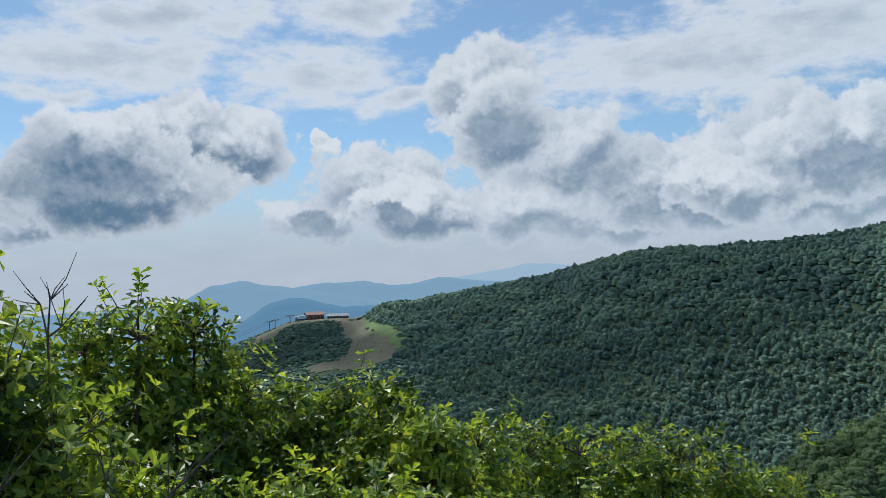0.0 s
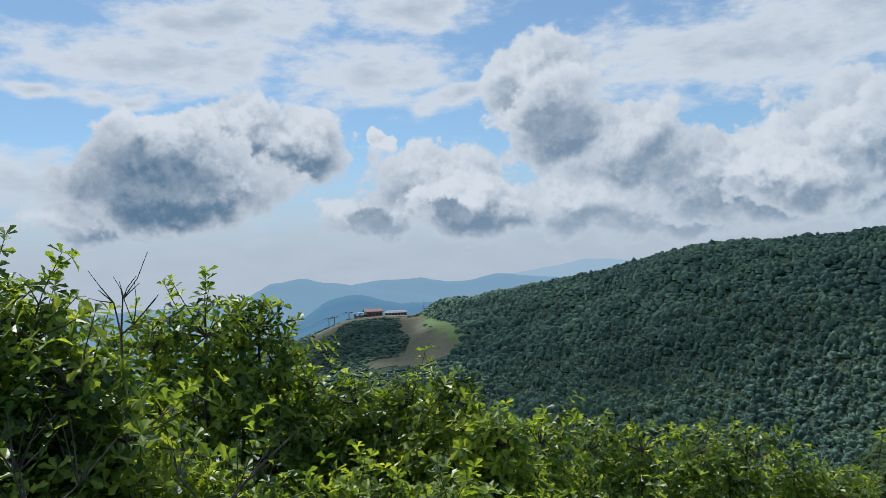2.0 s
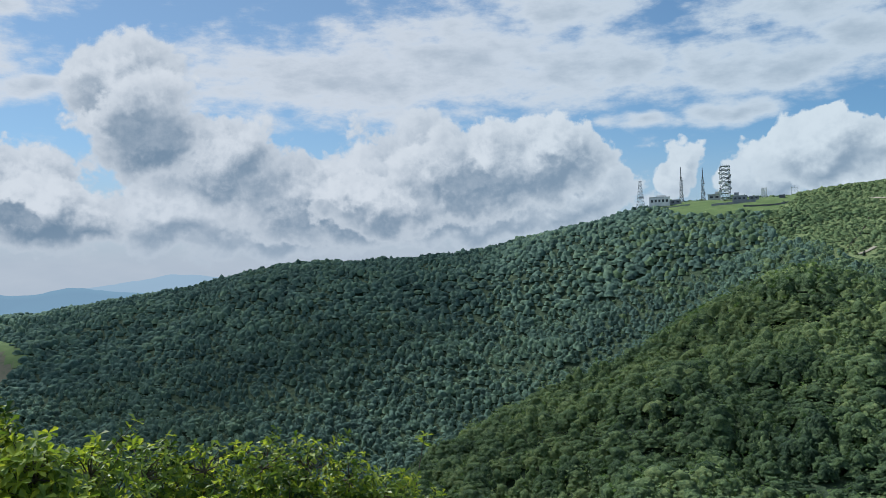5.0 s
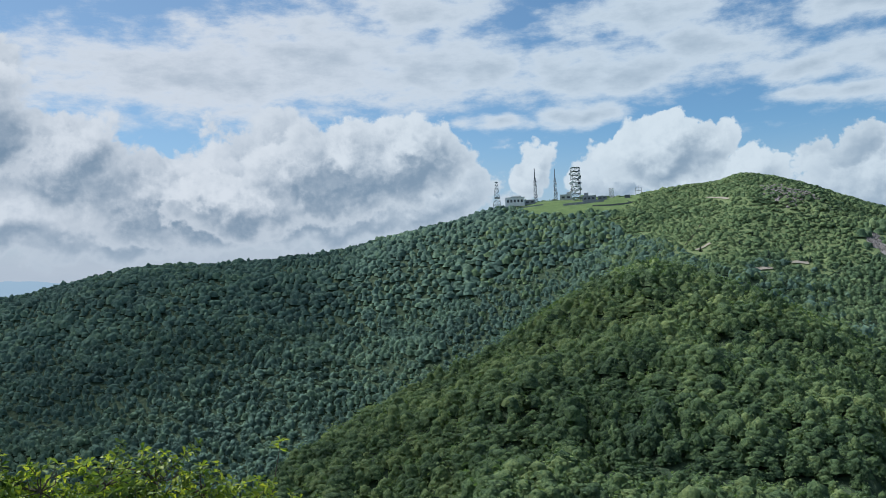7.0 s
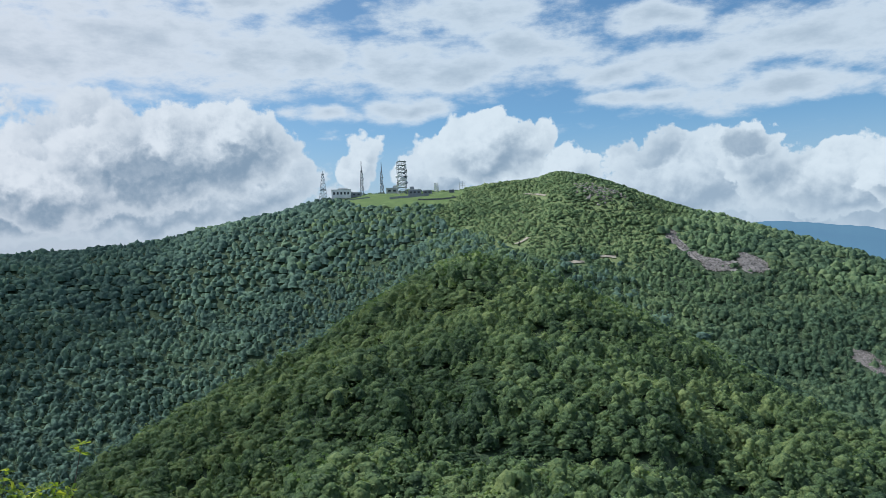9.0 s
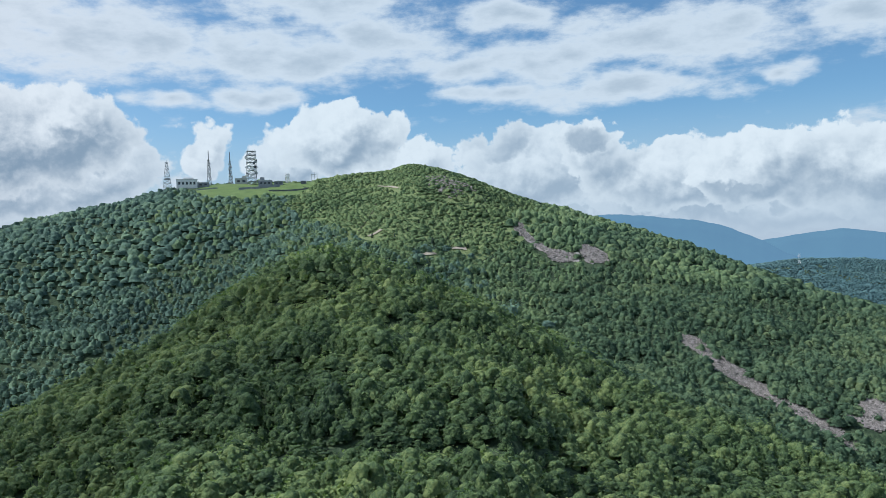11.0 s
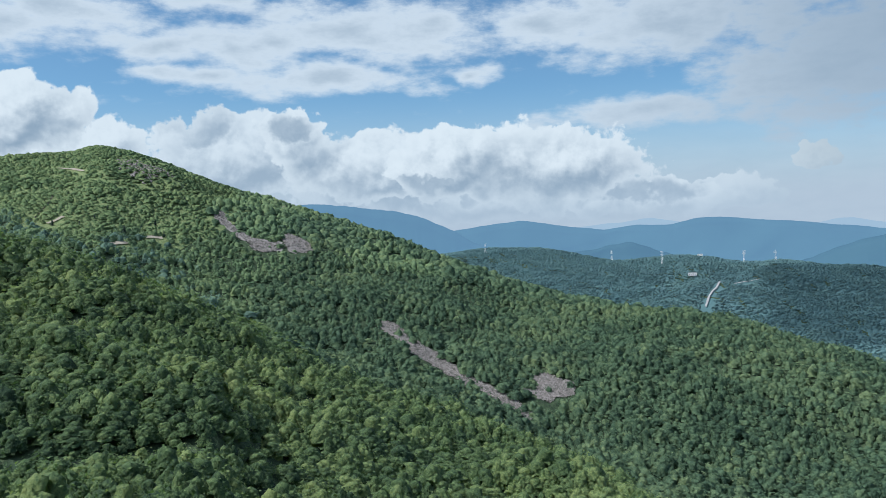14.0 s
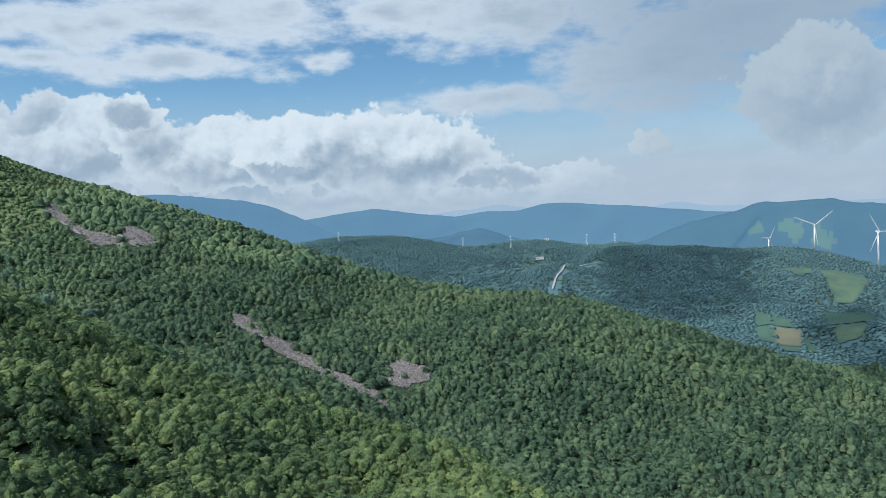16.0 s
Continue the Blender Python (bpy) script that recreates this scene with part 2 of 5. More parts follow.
# Base colours hold haze: strong blue for the left slopes, slight for the bowl.
HAZED_FOREST = foliage("hazed forest canopy", (0.074, 0.130, 0.112), (0.132, 0.220, 0.170), (0.205, 0.305, 0.188), 0.24, rough=0.8, spec=0.10, bump=(1.2, 0.7, 4.0), grain=0.9, tuft=0.9)
GREENWOOD = foliage("slightly hazed bowl canopy", (0.044, 0.084, 0.056), (0.098, 0.164, 0.096), (0.190, 0.258, 0.126), 0.22, rough=0.8, spec=0.10, bump=(1.5, 0.6, 4.0), grain=1.1, tuft=1.0)
# Lighter green than the bowl canopy; takes over nearer the summit.
PALEWOOD = foliage("paler broadleaf wood", (0.076, 0.132, 0.078), (0.142, 0.222, 0.116), (0.224, 0.300, 0.142), 0.22, rough=0.8, spec=0.10, bump=(1.3, 0.6, 4.0), grain=0.9, tuft=0.9)
RIDGE = foliage("ridge canopy", (0.034, 0.068, 0.036), (0.106, 0.170, 0.072), (0.238, 0.304, 0.118), 0.26, glow=(1.3, 1.5, 0.7), rough=0.65, spec=0.16, bump=(2.2, 0.45, 5.0), grain=1.7, tuft=1.2)
# Blue haze of the far hills is mixed into these base colours.
HAZED_FARWOOD = foliage("hazed distant wood", (0.078, 0.148, 0.160), (0.090, 0.166, 0.174), (0.112, 0.194, 0.186), patch=0.004, rough=0.9, spec=0.05, bump=(0.3, 0.7, 3.0), grain=0.3, tuft=0.8)
SHRUB = foliage("summit scrub", (0.082, 0.136, 0.070), (0.142, 0.212, 0.098), (0.220, 0.285, 0.128), 0.15, rough=0.85, spec=0.08, bump=(1.4, 0.5, 4.0), grain=0.9, tuft=0.9)
LEAF = foliage("oak leaf", (0.022, 0.056, 0.016), (0.112, 0.188, 0.038), (0.315, 0.390, 0.064), 0.44, patch=0.8, rough=0.42, spec=0.36,
               bump=None, glow=(2.3, 2.0, 0.7), crowns=False, tuft=0.85)
TURF = foliage("summit turf", (0.056, 0.096, 0.048), (0.104, 0.156, 0.068), (0.180, 0.226, 0.104), rough=0.9, spec=0.08, bump=(0.7, 0.8, 6.0), grain=0.35, crowns=False, tuft=1.2)
NEEDLES = foliage("spruce needles", (0.016, 0.034, 0.024), (0.034, 0.064, 0.042), (0.058, 0.095, 0.058), rough=0.7, spec=0.15, bump=None, grain=2.0)
BARK = material("bark", lambda n: blend(n, n.noise(spot(n), 18, 5), (0.3, (0.045, 0.038, 0.032)), (0.7, (0.14, 0.12, 0.10))), 0.9, 0.2, (30, 0.01, 4))
FLOOR = material("forest floor", lambda n: blend(n, n.noise(spot(n), 0.30, 9, 0.72), (0.36, (0.018, 0.034, 0.020)), (0.5, (0.040, 0.066, 0.036)), (0.66, (0.080, 0.112, 0.060))),
                 0.9, 0.15, (0.6, 1.0, 7))
GRASS = material("mown grass", lambda n: blend(n, n.noise(spot(n), 0.09, 5, 0.6), (0.3, (0.075, 0.125, 0.045)), (0.7, (0.125, 0.180, 0.065))), 0.9, 0.15, (2.0, 0.1, 4))
DIRT = material("bare dirt", lambda n: blend(n, n.noise(spot(n), 0.12, 6, 0.65), (0.3, (0.088, 0.092, 0.062)), (0.5, (0.140, 0.134, 0.096)), (0.7, (0.068, 0.098, 0.050))), 0.95, 0.1, (1.0, 0.15, 5))
GRAVEL = material("pale gravel", lambda n: blend(n, n.noise(spot(n), 0.6, 5, 0.6), (0.3, (0.25, 0.23, 0.18)), (0.7, (0.36, 0.33, 0.27))), 0.95, 0.1, (3.0, 0.05, 4))
STONE = material("scree stone", lambda n: blend(n, n.math("ADD", n.math("MULTIPLY", island(n), 0.6), n.math("MULTIPLY", n.noise(spot(n), 1.5, 5), 0.5)),
                 (0.2, (0.10, 0.095, 0.09)), (0.55, (0.19, 0.178, 0.17)), (0.9, (0.31, 0.29, 0.28))), 0.9, 0.2, (2.0, 0.1, 5))
STEEL = material("galvanised steel", lambda n: blend(n, n.noise(spot(n), 0.6, 4), (0.3, (0.22, 0.25, 0.28)), (0.7, (0.38, 0.41, 0.43))), 0.55, 0.4)
DARKSTEEL = material("weathered steel", lambda n: blend(n, n.noise(spot(n), 0.6, 4), (0.3, (0.07, 0.08, 0.09)), (0.7, (0.15, 0.16, 0.18))), 0.6, 0.4)
WHITE = material("white paint", lambda n: blend(n, n.noise(spot(n), 0.3, 4), (0.3, (0.66, 0.67, 0.67)), (0.7, (0.80, 0.80, 0.79))), 0.5, 0.4)
CONCRETE = material("painted concrete", lambda n: blend(n, n.noise(spot(n), 0.4, 5), (0.3, (0.40, 0.42, 0.43)), (0.7, (0.55, 0.56, 0.55))), 0.85, 0.2)
GREYWALL = material("grey wall", lambda n: blend(n, n.noise(spot(n), 0.4, 5), (0.3, (0.20, 0.22, 0.25)), (0.7, (0.30, 0.32, 0.35))), 0.85, 0.2)
REDROOF = material("red roof", lambda n: blend(n, n.noise(spot(n), 0.5, 5), (0.3, (0.12, 0.068, 0.064)), (0.7, (0.165, 0.090, 0.080))), 0.7, 0.3)
BRICK = material("reddish wall", lambda n: blend(n, n.noise(spot(n), 0.8, 5), (0.3, (0.22, 0.11, 0.09)), (0.7, (0.32, 0.18, 0.14))), 0.85, 0.2)
DARKGLASS = material("window glass", lambda n: blend(n, n.noise(spot(n), 0.2, 2), (0.3, (0.02, 0.03, 0.04)), (0.7, (0.05, 0.06, 0.07))), 0.15, 0.6)
ASPHALT = material("asphalt", lambda n: blend(n, n.noise(spot(n), 0.5, 5), (0.3, (0.26, 0.27, 0.28)), (0.7, (0.34, 0.35, 0.35))), 0.9, 0.2)


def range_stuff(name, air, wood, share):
    """A mountain range miles off: woods, with blue haze mixed in as emission."""
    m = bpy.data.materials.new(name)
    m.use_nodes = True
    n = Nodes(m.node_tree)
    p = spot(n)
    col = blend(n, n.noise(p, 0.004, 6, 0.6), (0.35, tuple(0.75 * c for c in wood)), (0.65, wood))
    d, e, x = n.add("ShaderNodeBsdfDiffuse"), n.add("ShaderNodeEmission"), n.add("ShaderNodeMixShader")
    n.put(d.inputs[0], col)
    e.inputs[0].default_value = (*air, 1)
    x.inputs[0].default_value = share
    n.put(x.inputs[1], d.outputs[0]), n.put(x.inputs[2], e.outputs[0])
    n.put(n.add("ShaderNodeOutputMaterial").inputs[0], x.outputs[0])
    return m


# ---------------------------------------------------------------- geometry helpers


def mesh_from(name, verts, faces, mats, smooth=True, slots=None, tone=None):
    """A mesh from arrays; faces is (n, 3) or (n, 4)."""
    me = bpy.data.meshes.new(name)
    verts, faces = np.asarray(verts, np.float32), np.asarray(faces, np.int32)
    me.vertices.add(len(verts))
    me.vertices.foreach_set("co", verts.ravel())
    me.loops.add(faces.size)
    me.loops.foreach_set("vertex_index", faces.ravel())
    me.polygons.add(len(faces))
    me.polygons.foreach_set("loop_start", np.arange(len(faces), dtype=np.int32) * faces.shape[1])
    me.update(calc_edges=True)
    me.polygons.foreach_set("use_smooth", np.full(len(faces), smooth))
    for m in mats:
        me.materials.append(m)
    if slots is not None:
        me.polygons.foreach_set("material_index", np.asarray(slots, np.int32))
    if tone is not None:
        me.attributes.new("tone", "FLOAT", "POINT").data.foreach_set("value", np.asarray(tone, np.float32))
    me.update()
    return me


def part(name, bm, mat, parent, label="", smooth=False):
    me = bpy.data.meshes.new(name)
    bm.normal_update()
    bm.to_mesh(me)
    bm.free()
    me.materials.append(mat)
    if smooth:
        me.polygons.foreach_set("use_smooth", [True] * len(me.polygons))
    ob = new(name, me)
    ob.parent = parent
    return tagged(ob, label)


def thing(name, at, turn, label, category, group=""):
    ob = new(name)
    ob.empty_display_size = 0.5
    ob.matrix_basis = pose(*at, 0, 0, turn)
    return tagged(ob, label, category, group)


def box(bm, x, y, z, w, d, h, turn=0.0):
    """A box standing on z, centred on x, y."""
    r = bmesh.ops.create_cube(bm, size=1.0, matrix=Matrix.Translation((x, y, z + h / 2)) @ Matrix.Rotation(turn, 4, "Z") @ Matrix.Diagonal((w, d, h, 1)))
    return r["verts"]


def bar(bm, a, b, w, w2=None, sides=4):
    """A straight member from a to b, w thick."""
    a, b = Vector(a), Vector(b)
    m = Matrix.Translation((a + b) / 2) @ (b - a).to_track_quat("Z", "Y").to_matrix().to_4x4()
    bmesh.ops.create_cone(bm, cap_ends=True, segments=sides, radius1=w / 2, radius2=(w if w2 is None else w2) / 2, depth=(b - a).length, matrix=m)


def smooth_line(xs, table, blur=1.2):
    """Table of (bearing, value) rows as a smooth curve over the bearings xs."""
    t = np.array(table, float)
    fine = np.arange(-190, 190.01, 0.2)
    v = np.interp(fine, t[:, 0], t[:, 1])
    k = np.exp(-0.5 * (np.arange(-30, 31) * 0.2 / blur) ** 2)
    v = np.convolve(np.pad(v, 30, mode="edge"), k / k.sum(), "valid")
    return np.interp(xs, fine, v)


def wave(x, y, seed, octaves=4):
    """Smooth pseudo-random relief in -1..1 out of turned sine waves."""
    rs = np.random.RandomState(seed)
    out, amp, tot = np.zeros_like(x), 1.0, 0.0
    f = 1.0
    for _ in range(octaves):
        for _ in range(4):
            a, p = rs.uniform(0, 6.283, 2)
            g = f * rs.uniform(0.7, 1.4)
            out = out + amp * np.sin(g * (x * math.cos(a) + y * math.sin(a)) + p + 1.3 * np.sin(0.6 * g * (x * math.sin(a) - y * math.cos(a)) + p))
        tot, amp, f = tot + 4 * amp, amp * 0.5, f * 2.1
    return out / tot * 2.0


# ---------------------------------------------------------------- the lie of the land
EYE = 1.65
# Spur below the lookout: bearing, height of its crest above the eye in degrees, distance
SPUR_EL = [(-180, -26), (-60, -26), (10, -22), (18, -17), (21, -14.2), (24, -11.7), (28.8, -9.1), (34, -6.9), (37.4, -5.0), (41, -2.7), (44.5, -1.0),
           (47.8, 0.6), (51, -0.1), (55, -1.7), (58.7, -3.6), (62.3, -5.6), (65.8, -7.3), (69, -9.0), (72.5, -10.5), (76, -11.8), (80, -13.25),
           (84, -14.7), (88, -16.4), (92, -18.4), (96, -20.5), (110, -25), (180, -27)]
SPUR_R = [(-180, 110), (-60, 130), (10, 150), (18, 165), (21, 180), (24, 200), (29, 230), (34, 260), (37, 285), (41, 315), (44.5, 340), (48, 360), (51, 352),
          (55, 337), (59, 320), (65, 295), (70, 280), (76, 260), (80, 245), (84, 225), (88, 200), (92, 175), (96, 150), (110, 110), (180, 100)]
# Hollow behind the spur: distance and height
HOLLOW_R = [(-180, 300), (10, 320), (20, 370), (30, 410), (40, 460), (47, 440), (52, 430), (60, 385), (70, 345), (80, 305), (90, 270), (110, 230), (180, 220)]
HOLLOW_Z = [(-180, -120), (10, -112), (20, -108), (30, -95), (40, -55), (45, -22), (48, -7), (52, -8), (55, -15), (60, -34), (70, -62), (80, -80), (90, -90), (110, -112), (180, -130)]
# Main ridge: skyline heights and distance
MAIN_EL = [(-180, -10), (-60, -10), (-30, -8.0), (-20, -6.0), (-15.2, -4.45), (-14, -3.97), (-12.1, -3.29), (-10.5, -2.66), (-8.1, -2.6), (-6.1, -2.66), (-5.3, -2.3), (-4.6, -1.9),
           (-3.4, -1.67), (0.2, -1.2), (3.4, -0.71), (5.8, -0.28), (8.5, 0.3), (11.3, 1.0), (13.4, 1.38), (15.9, 1.48), (19, 1.5), (22.3, 1.64),
           (25.8, 2.0), (28.5, 2.41), (30.9, 3.0), (33.9, 3.61), (36.8, 4.25), (38.6, 4.65), (41, 4.95), (44.3, 4.96), (47.2, 4.9), (49.3, 5.1),
           (51.1, 5.22), (53.2, 5.45), (54.8, 5.91), (57.1, 5.43), (59.4, 4.6), (62.6, 3.3), (66, 2.25), (69.4, 1.13), (72.8, 0.0)]
MAIN_EL_RIGHT = [(72.8, 0.0), (76.5, -1.55), (80.3, -3.13), (84.2, -4.41), (88.2, -5.43), (90.9, -5.83), (94.1, -6.06), (96.1, -6.4), (99.9, -7.39),
                 (103.6, -8.47), (107.2, -9.59), (110.7, -10.62), (114, -11.66), (116.1, -12.31), (130, -16), (180, -20)]
MAIN_R = [(-180, 900), (-16, 1000), (-10, 960), (-5, 900), (5, 820), (20, 760), (35, 780), (45, 800), (54.8, 850), (62, 820), (70, 760), (80, 680), (90, 600), (100, 530), (116, 460), (180, 380)]
# Valley beyond, and the middle hills
VALLEY_R = [(-180, 1500), (-20, 1600), (60, 1500), (70, 1400), (80, 1350), (90, 1250), (100, 1150), (110, 1050), (120, 1000), (180, 1000)]
VALLEY_Z = [(-180, -250), (-10, -250), (60, -170), (70, -150), (80, -145), (90, -150), (100, -172), (110, -200), (120, -215), (180, -230)]
HILL_EL = [(-180, -7), (60, -6), (70, -2.5), (77.7, -1.80), (80.4, -1.50), (84.3, -1.60), (86.3, -1.98), (88.3, -2.45), (89.6, -2.66), (90.7, -2.54), (92.3, -2.42), (93.5, -2.31), (95.4, -2.46), (97, -2.81),
           (98.5, -2.90), (100, -2.72), (101.5, -2.94), (102.7, -3.13), (104.5, -3.11), (106, -3.27), (107.4, -3.42), (109.5, -3.33), (110.8, -3.36), (112.5, -3.62), (114.1, -4.13), (115.7, -4.6), (130, -6), (180, -7)]
HILL_R = [(-180, 2100), (80, 2150), (95, 2050), (110, 2100), (114, 1900), (118, 1750), (180, 1800)]


def scrubby(az, r):
    """1 on the open summit, where the wood thins to scrub, else 0."""
    return np.clip(1 - np.hypot((az - 55) / 11.0, (r - 840) / 360.0), 0, 1) ** 0.5


def knots(az):
    """Radial profile of the land at each bearing: distances and heights."""
    main_el = smooth_line(az, MAIN_EL + MAIN_EL_RIGHT[1:], 0.35)
    tall = 3.9
    ra, rd, r1 = smooth_line(az, SPUR_R, 1.5), smooth_line(az, HOLLOW_R, 3), smooth_line(az, MAIN_R, 3)
    za = EYE + ra * np.tan(np.radians(smooth_line(az, SPUR_EL, 0.8))) - tall
    bare = np.clip(1 - np.abs(az - 44.5) / 8.5, 0, 1) ** 0.3 + np.clip(1 - np.abs(az + 9) / 6.0, 0, 1) ** 0.3
    top = tall - 3.1 * np.clip(np.maximum(bare, scrubby(az, r1)), 0, 1)
    z1 = EYE + r1 * np.tan(np.radians(main_el)) - top
    zd = smooth_line(az, HOLLOW_Z, 2)
    rv, zv = smooth_line(az, VALLEY_R, 4), smooth_line(az, VALLEY_Z, 4)
    rh = smooth_line(az, HILL_R, 3)
    zh = EYE + rh * np.tan(np.radians(smooth_line(az, HILL_EL, 0.25))) - 2.6
    drop = 50 * np.clip((az - 96) / 14, 0, 1)
    o = np.ones_like(az)
    low = np.minimum(za - 6, -34)
    near = np.where(za > -30, -34 * o, np.maximum(low, -44))
    R = np.stack([0 * o, 3 * o, 12 * o, 45 * o, np.minimum(105 * o, 0.72 * ra), ra, rd, r1, r1 + 190, rv, rh, rh + 500, 5200 * o], 1)
    Z = np.stack([0 * o, -0.35 * o, -4.6 * o, -21 * o, near, za, zd, z1, z1 - 42 - drop, np.minimum(zv, z1 - 60 - drop), zh, zh - 130, -330 * o], 1)
    return R, Z


def pchip(R, Z, rr):
    """Monotone cubic through the knots of every row, at the radii rr."""
    h, d = np.diff(R, axis=1), np.diff(Z, axis=1) / np.diff(R, axis=1)
    m = np.zeros_like(Z)
    w1, w2 = 2 * h[:, 1:] + h[:, :-1], h[:, 1:] + 2 * h[:, :-1]
    same = d[:, :-1] * d[:, 1:] > 0
    with np.errstate(divide="ignore", invalid="ignore"):
        m[:, 1:-1] = np.where(same, (w1 + w2) / (w1 / d[:, :-1] + w2 / d[:, 1:]), 0)
    m[:, 0], m[:, -1] = d[:, 0], d[:, -1]
    out = np.empty((len(R), len(rr)))
    for i in range(len(R)):
        k = np.clip(np.searchsorted(R[i], rr, "right") - 1, 0, R.shape[1] - 2)
        t = (rr - R[i, k]) / h[i, k]
        out[i] = ((1 + 2 * t) * (1 - t) ** 2 * Z[i, k] + t * (1 - t) ** 2 * h[i, k] * m[i, k]
                  + t * t * (3 - 2 * t) * Z[i, k + 1] + t * t * (t - 1) * h[i, k] * m[i, k + 1])
    return out


AZ = np.concatenate([np.arange(-180, -44, 4.0), np.arange(-44, 128, 0.7), np.arange(128, 181, 4.0)])
RAD = np.concatenate([np.linspace(0, 14, 22), np.geomspace(15, 1150, 160), np.geomspace(1170, 5200, 70)])
KR, KZ = knots(AZ)
LAND = pchip(KR, KZ, RAD)
_a, _r = np.meshgrid(np.radians(AZ), RAD, indexing="ij")
LX, LY = _r * np.sin(_a), _r * np.cos(_a)
# side gullies and humps, fading out on the crests
fade = np.ones_like(_r)
for _k, _w in ((5, 45.0), (7, 70.0), (10, 160.0)):
    fade *= 1 - np.exp(-((_r - KR[:, _k:_k + 1]) / _w) ** 2)
fade *= np.clip((_r - 40) / 120, 0, 1)
calm = 1 - np.clip((np.degrees(_a) - 98) / 8, 0, 1) * np.clip((1250 - _r) / 150, 0, 1)
LAND += fade * (6.5 * wave(LX / 36, LY / 36, 3, 3) + np.clip((_r - 500) / 800, 0, 1) * 20 * wave(LX / 110, LY / 130, 5, 3) * calm)
LAND += np.clip((_r - 3) / 20, 0, 1) * 0.35 * wave(LX / 4, LY / 4, 9, 3)


def land_z(x, y):
    """Height of the ground at x, y (arrays)."""
    x, y = np.asarray(x, float), np.asarray(y, float)
    az, r = np.degrees(np.arctan2(x, y)), np.hypot(x, y)
    i = np.clip(np.searchsorted(AZ, az, "right") - 1, 0, len(AZ) - 2)
    j = np.clip(np.searchsorted(RAD, r, "right") - 1, 0, len(RAD) - 2)
    u, v = (az - AZ[i]) / (AZ[i + 1] - AZ[i]), (r - RAD[j]) / (RAD[j + 1] - RAD[j])
    return (LAND[i, j] * (1 - u) * (1 - v) + LAND[i + 1, j] * u * (1 - v) + LAND[i, j + 1] * (1 - u) * v + LAND[i + 1, j + 1] * u * v)


def at(az, r, up=0.0):
    """A point on the ground at a bearing and distance from the lookout."""
    x, y = r * math.sin(radians(az)), r * math.cos(radians(az))
    return (x, y, float(land_z([x], [y])[0]) + up)


def build_ground():
    na, nr = LAND.shape
    v = np.stack([LX, LY, LAND], -1).reshape(-1, 3)
    i, j = np.meshgrid(np.arange(na - 1), np.arange(nr - 1), indexing="ij")
    k = (i * nr + j).ravel()
    f = np.stack([k, k + 1, k + nr + 1, k + nr], 1)
    tagged(new("ground", mesh_from("ground", v, f[:, ::-1], [FLOOR])), "green wooded mountain slopes falling into a valley", "ground", kind="structure")


build_ground()


def within(az, r, poly):
    """Whether bearings and distances lie inside a polygon of (bearing, distance)."""
    inside = np.zeros(np.shape(az), bool)
    n = len(poly)
    for i in range(n):
        (a0, r0), (a1, r1) = poly[i], poly[(i + 1) % n]
        cross = ((r0 > r) != (r1 > r)) & (az < (a1 - a0) * (r - r0) / ((r1 - r0) or 1e-9) + a0)
        inside ^= cross
    return inside


def patch(name, poly, mat, label, category, step, lift, ragged=0.12):
    """A sheet of other ground laid over the land inside a polygon of (bearing, distance)."""
    p = np.array(poly, float)
    xy = np.stack([p[:, 1] * np.sin(np.radians(p[:, 0])), p[:, 1] * np.cos(np.radians(p[:, 0]))], 1)
    x0, y0 = xy.min(0) - step
    x1, y1 = xy.max(0) + step
    gx, gy = np.meshgrid(np.arange(x0, x1, step), np.arange(y0, y1, step), indexing="ij")
    wx, wy = gx + ragged * 6 * step * wave(gx / (3 * step), gy / (3 * step), 21, 3), gy + ragged * 6 * step * wave(gx / (3 * step), gy / (3 * step), 22, 3)
    ins = within_xy(wx, wy, xy)
    z = land_z(gx, gy) + lift
    idx = np.arange(gx.size).reshape(gx.shape)
    ok = ins[:-1, :-1] | ins[1:, :-1] | ins[:-1, 1:] | ins[1:, 1:]
    q = np.stack([idx[:-1, :-1], idx[1:, :-1], idx[1:, 1:], idx[:-1, 1:]], -1)[ok]
    used, inv = np.unique(q, return_inverse=True)
    v = np.stack([gx, gy, z], -1).reshape(-1, 3)[used]
    return tagged(new(name, mesh_from(name, v, inv.reshape(-1, 4), [mat])), label, category, kind="structure")


def within_xy(x, y, poly):
    inside = np.zeros(np.shape(x), bool)
    n = len(poly)
    for i in range(n):
        (x0, y0), (x1, y1) = poly[i], poly[(i + 1) % n]
        inside ^= ((y0 > y) != (y1 > y)) & (x < (x1 - x0) * (y - y0) / ((y1 - y0) or 1e-9) + x0)
    return inside


